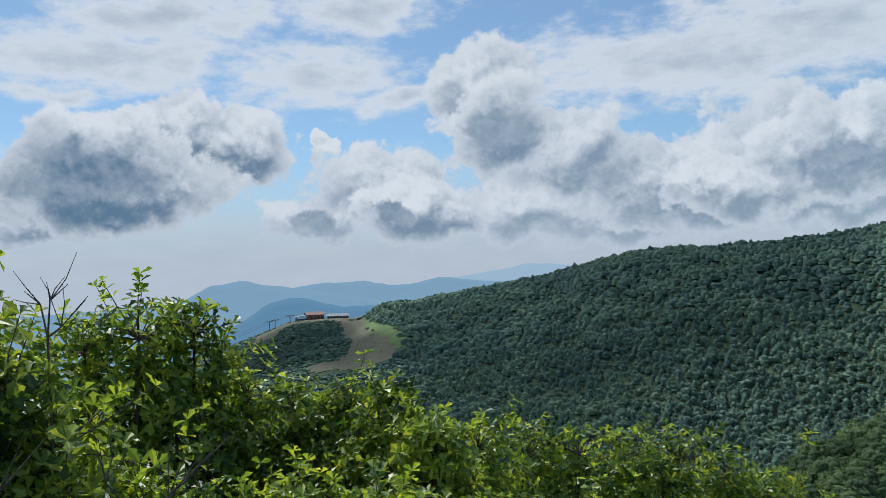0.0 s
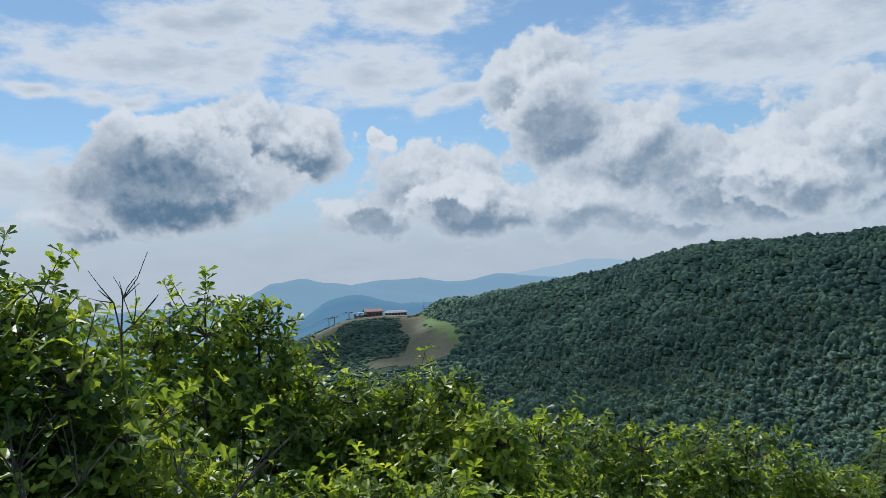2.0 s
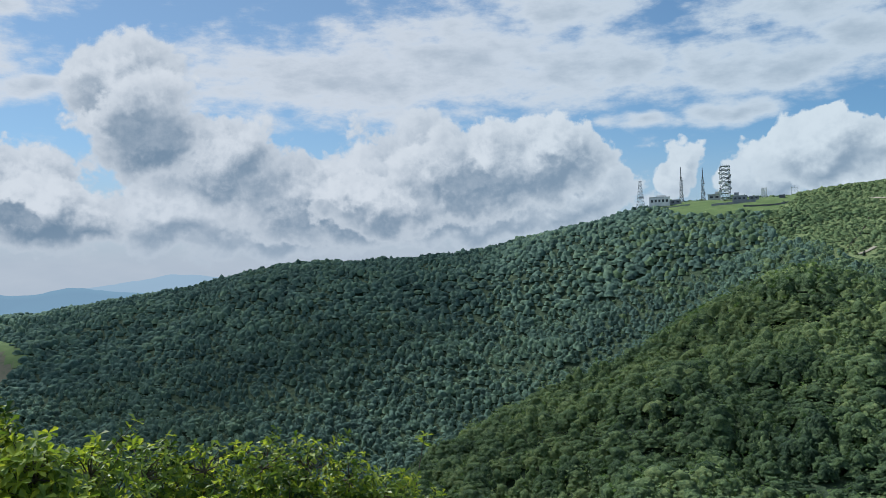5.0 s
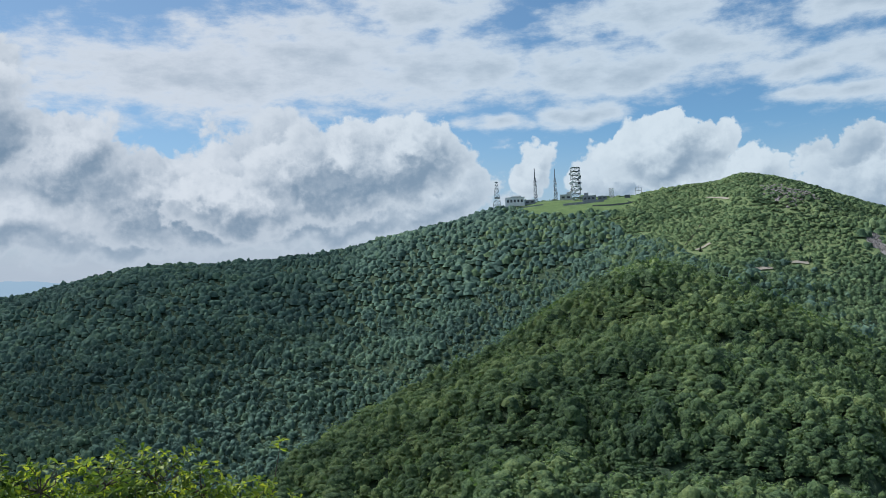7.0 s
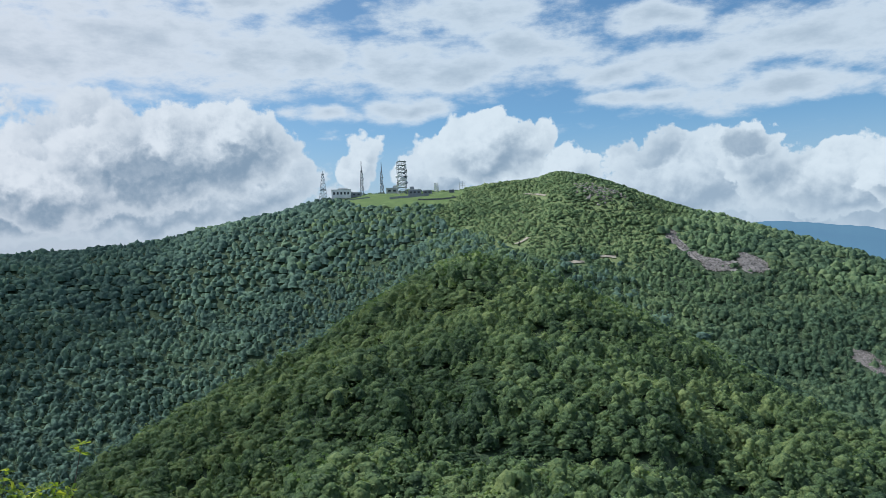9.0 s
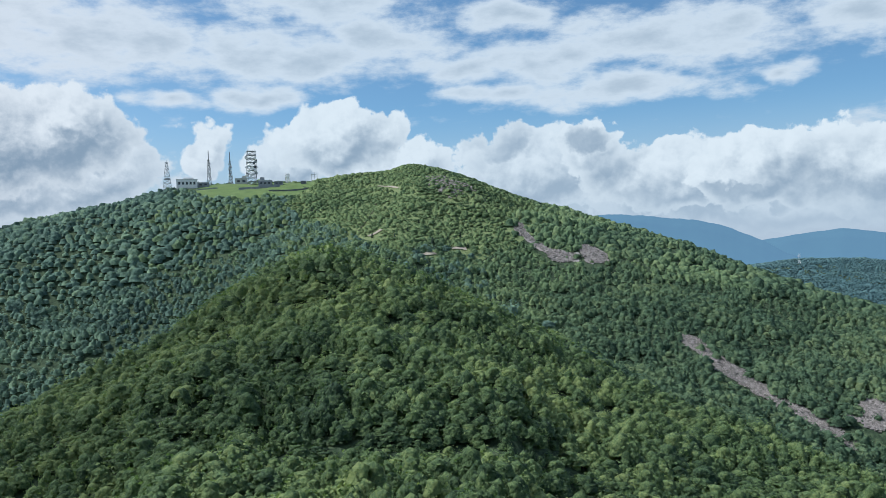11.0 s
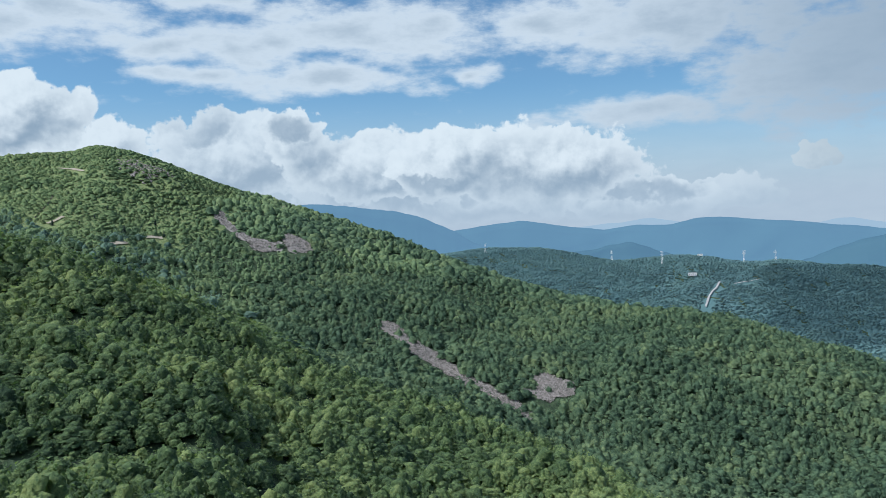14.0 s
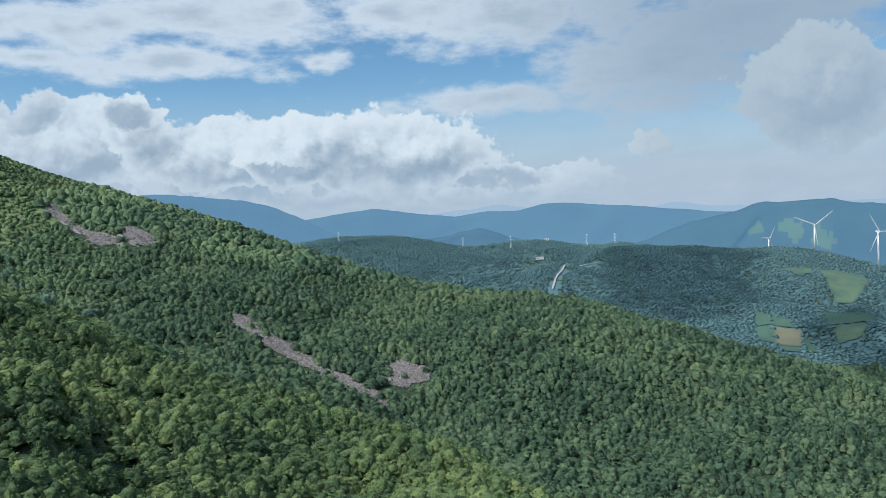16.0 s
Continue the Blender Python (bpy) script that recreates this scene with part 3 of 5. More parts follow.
def strip(name, line, width, mat, label, category, lift=0.25):
    """A track of even width along points of (bearing, distance), draped on the land."""
    p = np.array([at(*q)[:2] for q in line])
    s = np.concatenate([[0], np.cumsum(np.hypot(*np.diff(p, axis=0).T))])
    k = max(8, int(s[-1] / 4))
    u = np.linspace(0, s[-1], k)
    c = np.stack([np.interp(u, s, p[:, 0]), np.interp(u, s, p[:, 1])], 1)
    for _ in range(3):
        c[1:-1] = (c[:-2] + 2 * c[1:-1] + c[2:]) / 4
    t = np.gradient(c, axis=0)
    t /= np.linalg.norm(t, axis=1)[:, None]
    nrm = np.stack([-t[:, 1], t[:, 0]], 1)
    w = width / 2 * (1 + 0.2 * wave(u / 9, u * 0, 4, 2))[:, None]
    rows = [c + nrm * w * f for f in (-1, -0.33, 0.33, 1)]
    v = np.concatenate([np.column_stack([q, land_z(q[:, 0], q[:, 1]) + lift]) for q in rows])
    i = np.arange(k - 1)
    f = np.concatenate([np.stack([i + a * k, i + 1 + a * k, i + 1 + (a + 1) * k, i + (a + 1) * k], 1) for a in range(3)])
    return tagged(new(name, mesh_from(name, v, f[:, ::-1], [mat])), label, category, kind="structure")


# ---------------------------------------------------------------- far ranges


def mountain_range(name, crest, r, mat, label, seed, depth=420.0, base=-330.0, clearings=()):
    """A range on the skyline: crest rows of (bearing, height in degrees)."""
    a = np.arange(crest[0][0], crest[-1][0], 0.12)
    el = smooth_line(a, crest, 0.25)
    z1 = EYE + r * np.tan(np.radians(el)) + 3.5 * wave(a * 2.2, a * 0, seed, 4)
    ends = np.clip(np.minimum(a - a[0], a[-1] - a) / 1.2, 0, 1)
    z1 = base + (z1 - base) * ends ** 0.5
    rows = 22
    v = []
    for j in range(rows):
        t = j / (rows - 1)
        spur = wave(a * 0.55 + 2.2 * t, a * 0.12 + t * 2.6, seed + 1, 3)
        rr = r - depth * t * (1 + 0.42 * spur * (1 - t) * 2)
        zz = z1 + (base - z1) * t ** 0.8 * (1 + 0.40 * spur * (1 - t))
        v.append(np.stack([rr * np.sin(np.radians(a)), rr * np.cos(np.radians(a)), zz], 1))
    back = r + 60
    v.append(np.stack([back * np.sin(np.radians(a)), back * np.cos(np.radians(a)), 0 * a + base], 1))
    v = [v[-1]] + v[:-1]
    n = len(a)
    i = np.arange(n - 1)
    f = np.concatenate([np.stack([i + j * n, i + 1 + j * n, i + 1 + (j + 1) * n, i + (j + 1) * n], 1) for j in range(rows)])
    fa = np.tile(a[:-1], rows)
    ft = np.repeat((np.arange(rows) - 0.5) / (rows - 1), n - 1)
    slots = np.zeros(len(f), int)
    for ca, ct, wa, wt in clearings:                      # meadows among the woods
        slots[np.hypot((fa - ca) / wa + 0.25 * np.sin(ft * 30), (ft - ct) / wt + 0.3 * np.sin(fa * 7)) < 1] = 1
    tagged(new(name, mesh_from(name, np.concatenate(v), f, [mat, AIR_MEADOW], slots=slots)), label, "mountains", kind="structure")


# Haze is glowing colour in the material, a larger share for farther ranges.
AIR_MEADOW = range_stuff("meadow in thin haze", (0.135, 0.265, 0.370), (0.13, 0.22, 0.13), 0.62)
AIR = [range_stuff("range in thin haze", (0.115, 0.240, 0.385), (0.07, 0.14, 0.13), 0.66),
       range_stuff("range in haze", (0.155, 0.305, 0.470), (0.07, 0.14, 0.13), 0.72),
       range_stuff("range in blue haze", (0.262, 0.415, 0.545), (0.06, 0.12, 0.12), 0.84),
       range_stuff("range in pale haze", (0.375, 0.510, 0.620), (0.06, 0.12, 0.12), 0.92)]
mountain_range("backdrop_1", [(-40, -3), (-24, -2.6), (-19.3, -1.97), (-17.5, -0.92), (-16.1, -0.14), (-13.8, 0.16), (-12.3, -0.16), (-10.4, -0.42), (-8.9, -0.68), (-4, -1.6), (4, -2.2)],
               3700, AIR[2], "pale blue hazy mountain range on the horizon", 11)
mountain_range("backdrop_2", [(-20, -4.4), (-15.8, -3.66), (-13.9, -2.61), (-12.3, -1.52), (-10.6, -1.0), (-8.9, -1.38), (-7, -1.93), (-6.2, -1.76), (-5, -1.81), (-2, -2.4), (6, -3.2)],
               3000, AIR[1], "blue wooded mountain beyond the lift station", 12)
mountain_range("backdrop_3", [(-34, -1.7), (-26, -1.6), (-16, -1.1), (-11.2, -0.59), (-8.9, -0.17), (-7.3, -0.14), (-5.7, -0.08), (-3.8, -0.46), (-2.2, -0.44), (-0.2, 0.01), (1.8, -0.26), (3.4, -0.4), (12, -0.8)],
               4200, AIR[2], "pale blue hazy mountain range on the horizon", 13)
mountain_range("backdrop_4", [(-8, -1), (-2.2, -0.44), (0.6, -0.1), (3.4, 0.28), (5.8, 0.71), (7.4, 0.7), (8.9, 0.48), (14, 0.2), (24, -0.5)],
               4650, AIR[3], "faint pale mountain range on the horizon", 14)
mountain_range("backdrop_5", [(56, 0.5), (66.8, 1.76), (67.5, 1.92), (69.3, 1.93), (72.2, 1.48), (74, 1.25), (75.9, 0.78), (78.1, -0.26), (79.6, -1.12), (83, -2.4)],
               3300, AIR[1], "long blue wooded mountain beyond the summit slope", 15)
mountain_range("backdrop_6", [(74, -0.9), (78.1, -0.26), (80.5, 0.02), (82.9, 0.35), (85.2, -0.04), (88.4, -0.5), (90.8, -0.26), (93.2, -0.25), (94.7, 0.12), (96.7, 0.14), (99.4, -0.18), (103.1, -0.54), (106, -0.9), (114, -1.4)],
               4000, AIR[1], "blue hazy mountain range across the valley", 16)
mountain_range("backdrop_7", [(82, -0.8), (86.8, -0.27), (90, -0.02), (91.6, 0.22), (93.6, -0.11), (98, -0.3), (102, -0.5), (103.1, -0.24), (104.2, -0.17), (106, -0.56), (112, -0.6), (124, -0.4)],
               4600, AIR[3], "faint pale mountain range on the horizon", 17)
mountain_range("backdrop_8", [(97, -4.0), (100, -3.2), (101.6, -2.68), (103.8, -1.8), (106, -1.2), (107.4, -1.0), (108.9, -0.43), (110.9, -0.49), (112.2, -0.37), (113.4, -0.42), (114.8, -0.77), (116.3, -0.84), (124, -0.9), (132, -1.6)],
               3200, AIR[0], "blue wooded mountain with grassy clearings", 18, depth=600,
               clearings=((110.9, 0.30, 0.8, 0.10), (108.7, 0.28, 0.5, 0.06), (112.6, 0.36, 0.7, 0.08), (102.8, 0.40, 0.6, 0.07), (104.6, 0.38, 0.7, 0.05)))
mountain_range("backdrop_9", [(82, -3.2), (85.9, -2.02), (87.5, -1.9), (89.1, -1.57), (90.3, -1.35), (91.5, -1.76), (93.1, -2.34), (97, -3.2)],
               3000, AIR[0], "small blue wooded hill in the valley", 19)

# ---------------------------------------------------------------- open ground (bearing, distance)
TOP_FIELD = [(39.0, 772), (40.2, 735), (41.2, 716), (43.2, 706), (46.4, 716), (47.9, 742), (48.3, 790), (44.0, 802), (40.0, 794), (38.0, 788)]
SKI_TRACK = [(-7.3, 905), (-5.7, 880), (-5.2, 775), (-4.3, 710), (-3.45, 668), (-3.55, 648), (-4.7, 640), (-6.3, 650), (-9.5, 668), (-9.6, 690), (-7.2, 690), (-6.6, 720), (-6.5, 770), (-7.2, 840)]
SIDE_LAWN = [(-5.6, 885), (-4.8, 812), (-3.9, 752), (-3.0, 676), (-3.3, 660), (-4.35, 718), (-5.2, 790)]
HUT_YARD = [(-13.4, 915), (-12.8, 985), (-5.2, 985), (-5.3, 905), (-7.2, 905), (-9.6, 925), (-11.2, 930), (-12.2, 905)]
SCREE_UPPER = [(61.6, 622), (62.1, 634), (62.5, 630), (62.6, 612), (63.4, 600), (64.3, 586), (65.1, 580), (66.05, 579), (66.2, 571), (65.1, 565), (64.3, 566), (63.8, 578), (62.9, 597), (62.0, 606)]
SUMMIT_ROCKS = [(55.8, 713), (57.1, 722), (58.0, 700), (59.0, 677), (59.4, 671), (58.4, 658), (57.4, 642), (56.8, 649), (55.9, 665)]
SCREE_SIDE = [(66.25, 603), (67.0, 608), (67.9, 598), (68.2, 594), (67.9, 576), (67.0, 568), (66.3, 575)]
SCREE_LONG = [(72.92, 456), (73.3, 444), (74.2, 426), (75.3, 411), (76.6, 403), (77.8, 392), (79.0, 383), (80.3, 373), (81.9, 364), (83.1, 358), (83.25, 364), (82.5, 371), (81.3, 379), (79.7, 388), (78.75, 399), (77.4, 415), (76.0, 427), (74.9, 436), (74.2, 453), (73.3, 457)]
SCREE_HEAP = [(82.5, 384), (83.2, 388), (83.5, 399), (83.9, 405), (84.6, 406), (85.3, 402), (86.35, 400), (86.3, 389), (85.6, 385), (85.0, 382), (84.6, 374), (83.9, 376), (83.6, 381)]
FIELDS = [([(108.5, 1324), (109.4, 1310), (109.5, 1262), (108.6, 1255)], "crop", "green field in the valley"), ([(109.6, 1308), (110.7, 1284), (110.9, 1248), (109.7, 1258)], "crop", "green field in the valley"),
          ([(108.7, 1248), (109.6, 1250), (109.7, 1190), (108.7, 1184)], "crop", "pale green field in the valley"), ([(109.8, 1248), (111.2, 1236), (111.2, 1190), (109.9, 1186)], "soil", "dry brownish field in the valley"),
          ([(111.6, 1226), (112.3, 1190), (112.35, 1140), (111.5, 1150)], "crop", "green field beside the farm track"), ([(109.8, 1178), (111.2, 1180), (111.3, 1120), (110.2, 1110)], "crop", "green field at the valley foot"),
          ([(112.6, 1366), (115.4, 1394), (115.3, 1330), (112.9, 1310)], "crop", "dark green terrace field"), ([(113.2, 1290), (115.1, 1310), (114.9, 1225), (113.5, 1200)], "meadow", "rough pale green field"),
          ([(112.3, 1665), (114.7, 1680), (115.2, 1560), (114.3, 1450), (113.4, 1445), (112.9, 1540)], "meadow", "open yellow-green meadow on the hillside"),
          ([(110.6, 1690), (111.9, 1680), (112.0, 1600), (111.0, 1590)], "meadow", "open yellow-green meadow on the hillside"),
          ([(111.2, 2080), (112.9, 2080), (112.9, 1990), (111.2, 1990)], "meadow", "mown ground round the wind turbine")]
PATHS = [[(52.3, 707), (52.42, 704), (52.96, 688), (53.78, 672)], [(51.5, 558), (51.94, 564), (52.46, 571)],
         [(55.2, 512), (55.5, 518), (55.75, 524), (56.2, 532)], [(57.3, 552), (57.8, 557), (58.4, 558)], [(66.2, 742), (67.0, 738), (67.6, 730)]]
ROAD = [(95.2, 1475), (95.28, 1490), (95.61, 1542), (96.3, 1648), (97.1, 1690), (97.9, 1716), (98.6, 1722)]
CLEARINGS = [TOP_FIELD, SKI_TRACK, SIDE_LAWN, HUT_YARD, SCREE_UPPER, SCREE_SIDE, SCREE_LONG, SCREE_HEAP, SUMMIT_ROCKS]

patch("grass_field", TOP_FIELD, GRASS, "bright mown grass terrace below the radio masts", "grass", 4.0, 0.35)
patch("summit_turf", [(45.5, 700), (48, 610), (50, 540), (54, 505), (58, 530), (61, 570), (63.5, 640), (63.5, 760), (60, 860), (55, 900), (50, 880), (47, 800)], TURF, "rough green turf between the summit scrub", "grass", 6.0, 0.25)
patch("ski_track", SKI_TRACK, DIRT, "bare dirt and dry grass ski run on the saddle", "track", 5.0, 0.4)
patch("side_lawn", SIDE_LAWN, GRASS, "green grassy bank beside the ski run", "grass", 5.0, 0.5)
patch("hut_yard", HUT_YARD, DIRT, "trodden earth yard round the lift station", "yard", 5.0, 0.5)
patch("scree_bed_1", SCREE_UPPER, STONE, "grey scree on the upper slope", "scree", 1.1, 0.4, 0.45)
patch("scree_bed_4", SCREE_SIDE, STONE, "grey scree among bushes on the upper slope", "scree", 1.1, 0.4, 0.45)
patch("scree_bed_2", SCREE_LONG, STONE, "long grey scree chute in the wooded bowl", "scree", 1.1, 0.4, 0.45)
patch("scree_bed_3", SCREE_HEAP, STONE, "grey scree patch at the foot of the chute", "scree", 1.1, 0.4, 0.45)

# Filler in the haze-tinted wood colour, so no dark gaps show between crowns.
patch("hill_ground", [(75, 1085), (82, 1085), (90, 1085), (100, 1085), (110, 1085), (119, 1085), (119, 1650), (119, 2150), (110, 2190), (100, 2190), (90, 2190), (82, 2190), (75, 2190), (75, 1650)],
      HAZED_FARWOOD, "haze-tinted filler ground between the woods of the hills beyond", "ground", 12.0, 0.3, 0.02)

# ---------------------------------------------------------------- the woods


def seen_ground(az, r, z, tall):
    """True where the slopes face the lookout with nothing higher before them: only those woods are worth building."""
    rr = np.geomspace(20, 2400, 260)
    fine = np.arange(-46, 130, 0.5)
    gx, gy = rr[None, :] * np.sin(np.radians(fine))[:, None], rr[None, :] * np.cos(np.radians(fine))[:, None]
    ang = (land_z(gx, gy) - EYE) / rr
    top = np.maximum.accumulate(ang, axis=1)
    i = np.clip(((az - fine[0]) / 0.5).astype(int), 0, len(fine) - 1)
    j = np.clip(np.searchsorted(rr, r) - 2, 0, len(rr) - 1)
    return (z + tall - EYE) / r > top[i, j] - 0.006


def stand(spacing, r0, r1, a0, a1, seed, tall):
    """Tree places on a jittered grid."""
    rs = np.random.RandomState(seed)
    k = np.arange(-r1, r1, spacing)
    x, y = np.meshgrid(k, np.arange(-r1 * 0.75, r1, spacing * 0.87))
    x = x + (np.arange(x.shape[0]) % 2)[:, None] * spacing / 2
    x, y = x.ravel(), y.ravel()
    az, r = np.degrees(np.arctan2(x, y)), np.hypot(x, y)
    ok = (r > r0) & (r < r1) & (az > a0) & (az < a1)
    x, y = x[ok], y[ok]
    x, y = x + rs.uniform(-0.38, 0.38, len(x)) * spacing, y + rs.uniform(-0.38, 0.38, len(y)) * spacing
    az, r, z = np.degrees(np.arctan2(x, y)), np.hypot(x, y), land_z(x, y)
    ok = seen_ground(az, r, z, tall) & (rs.uniform(0, 1, len(x)) > 0.05)
    for poly in CLEARINGS:
        rocky = poly in (SCREE_UPPER, SCREE_SIDE, SCREE_LONG, SCREE_HEAP)
        left = rs.uniform(0, 1, len(x)) < (0.10 if rocky else 0.45 if poly is SUMMIT_ROCKS else 0.0)        # a few bushes hold on among the stones
        for ahead in (0, 6, 12) if rocky else (0, 8):
            ok &= ~within(az, r + ahead, poly) | left
    for line in PATHS:
        for (a0, r0), (a1, r1) in zip(line, line[1:]):
            for u in np.linspace(0, 1, 6):
                for back in (0, 4, 8):
                    q, a = r0 + (r1 - r0) * u - back, radians(a0 + (a1 - a0) * u)
                    ok &= np.hypot(x - q * math.sin(a), y - q * math.cos(a)) > 2.0
    for (a0, r0), (a1, r1) in zip(ROAD, ROAD[1:]):
        for u in np.linspace(0, 1, 12):
            a, q = radians(a0 + (a1 - a0) * u), r0 + (r1 - r0) * u - 7
            ok &= np.hypot(x - q * math.sin(a), y - q * math.cos(a)) > 10
    for poly, _, _ in FIELDS:
        for ahead in (0, 16):
            ok &= ~within(az, r + ahead, poly)
    return x[ok], y[ok], z[ok], az[ok], r[ok]


def dome(seed, seg, rings, lobes):
    """A lobed crown one unit wide and high, open below."""
    def bulge(p):
        q = Vector(p) + Vector((seed * 3.1, seed * 1.7, 0))
        return 1 + lobes * (noise.noise(q * 2.0) + 0.6 * noise.noise(q * 4.6))
    v = [(0, 0, bulge((0, 0, 1)))]
    for j in range(1, rings + 1):
        t = j / rings * 1.75
        for i in range(seg):
            a = (i + 0.5 * (j % 2)) / seg * 6.283
            d = (math.sin(t) * math.cos(a), math.sin(t) * math.sin(a), math.cos(t))
            k = bulge(d)
            v.append((0.5 * d[0] * k, 0.5 * d[1] * k, 0.42 + 0.58 * d[2] * k))
    f = [(0, 1 + i, 1 + (i + 1) % seg) for i in range(seg)]
    for j in range(rings - 1):
        b = 1 + j * seg
        for i in range(seg):
            p, q, s, t = b + i, b + (i + 1) % seg, b + seg + i, b + seg + (i + 1) % seg
            f += [(p, s, q), (q, s, t)] if j % 2 == 0 else [(p, s, t), (p, t, q)]
    return np.array(v), np.array(f)


def sprays(rs, n, size):
    """Leaf sprays, bent quads set over the crown."""
    v, f = [], []
    for k in range(n):
        t, a = math.acos(rs.uniform(-0.05, 1)), rs.uniform(0, 6.283)
        out = Vector((math.sin(t) * math.cos(a), math.sin(t) * math.sin(a), math.cos(t)))
        c = Vector((out.x * 0.5, out.y * 0.5, 0.45 + out.z * 0.5)) * rs.uniform(0.86, 1.12)
        nrm = (out * 0.7 + Vector((0, 0, 0.35)) + Vector(rs.uniform(-0.6, 0.6, 3))).normalized()
        u = nrm.orthogonal().normalized()
        u = Matrix.Rotation(rs.uniform(0, 6.283), 3, nrm) @ u
        w = nrm.cross(u)
        s = size * rs.uniform(0.6, 1.3)
        b = len(v)
        v += [c - u * s, c + w * s * 0.75 + nrm * s * 0.25, c + u * s * 0.9, c - w * s * 0.75 + nrm * s * 0.25]
        f += [(b, b + 1, b + 3), (b + 1, b + 2, b + 3)]
    return np.array([tuple(p) for p in v]), np.array(f)


def crown(seed, seg, rings, lobes, m, leaf):
    """A lobed dome with m loose sprays over it."""
    v, f = dome(seed, seg, rings, lobes)
    if m:
        v2, f2 = sprays(np.random.RandomState(seed), m, leaf)
        v, f = np.concatenate([v * (0.80, 0.80, 0.86), v2]), np.concatenate([f, f2 + len(v)])
    return v, f


def boughs(seed, count, m, leaf):
    """A rounded crown of several leafy boughs with m loose sprays over them."""
    rs = np.random.RandomState(seed)
    vs, fs, b = [], [], 0
    for i in range(count):
        q, a = 0.31 * math.sqrt(i / max(1, count - 1)), i * 2.4 + rs.uniform(-0.4, 0.4)
        s = rs.uniform(0.44, 0.66)
        v, f = dome(seed * 7 + i, 5, 2, 0.32)
        vs.append(v * (s, s, s * 0.85) + (q * math.cos(a), q * math.sin(a), 0.42 - 0.95 * q + rs.uniform(-0.06, 0.06))), fs.append(f + b)
        b += len(v)
    v, f = sprays(rs, m, leaf)
    return np.concatenate(vs + [v * (0.98, 0.98, 0.94)]), np.concatenate(fs + [f + b])


def grow(name, places, kinds, width, height, mat, label, seed, vary=0.35, sink=0.5):
    """One wood: every crown turned, sized and set on the ground, in one mesh."""
    x, y, z = places[:3]
    rs = np.random.RandomState(seed)
    n = len(x)
    a, which = rs.uniform(0, 6.283, n), rs.randint(0, len(kinds), n)
    w = width * rs.uniform(1 - vary, 1 + vary, n) * (1 + 0.22 * wave(x / 14, y / 14, 17, 2))
    h = height * rs.uniform(1 - vary * 0.45, 1 + vary * 0.45, n) * (w / width) ** 0.4 * (1 + 0.3 * wave(x / 8, y / 8, 18, 2))
    tone = np.clip(0.5 + 0.36 * rs.normal(0, 1, n) * 0.8 + 0.35 * wave(x / 30, y / 30, 41, 3), 0, 1)
    vs, fs, ts, base = [], [], [], 0
    for k, (pv, pf) in enumerate(kinds):
        s = which == k
        m = int(s.sum())
        if not m:
            continue
        ca, sa = np.cos(a[s])[:, None], np.sin(a[s])[:, None]
        ww, hh = w[s][:, None], h[s][:, None]
        vx = (pv[:, 0] * ca - pv[:, 1] * sa) * ww + x[s][:, None]
        vy = (pv[:, 0] * sa + pv[:, 1] * ca) * ww + y[s][:, None]
        vz = pv[:, 2] * hh + z[s][:, None] - sink
        vs.append(np.stack([vx, vy, vz], -1).reshape(-1, 3))
        fs.append((pf[None] + (np.arange(m) * len(pv))[:, None, None] + base).reshape(-1, 3))
        ts.append(np.repeat(tone[s], len(pv)))
        base += m * len(pv)
    ob = tagged(new(name, mesh_from(name, np.concatenate(vs), np.concatenate(fs), [mat], tone=np.concatenate(ts))), label, "forest", kind="stuff")
    return ob


FAR_KINDS = [crown(40 + i, 6, 3, 0.36, 0, 0.10) for i in range(14)]
MID_KINDS = [crown(60 + i, 5, 3, 0.42, 14, 0.10) for i in range(14)]
NEAR_KINDS = [boughs(80 + i, 4, 46, 0.06) for i in range(14)]
DOT_KINDS = [crown(20 + i, 4, 2, 0.35, 0, 0) for i in range(8)]


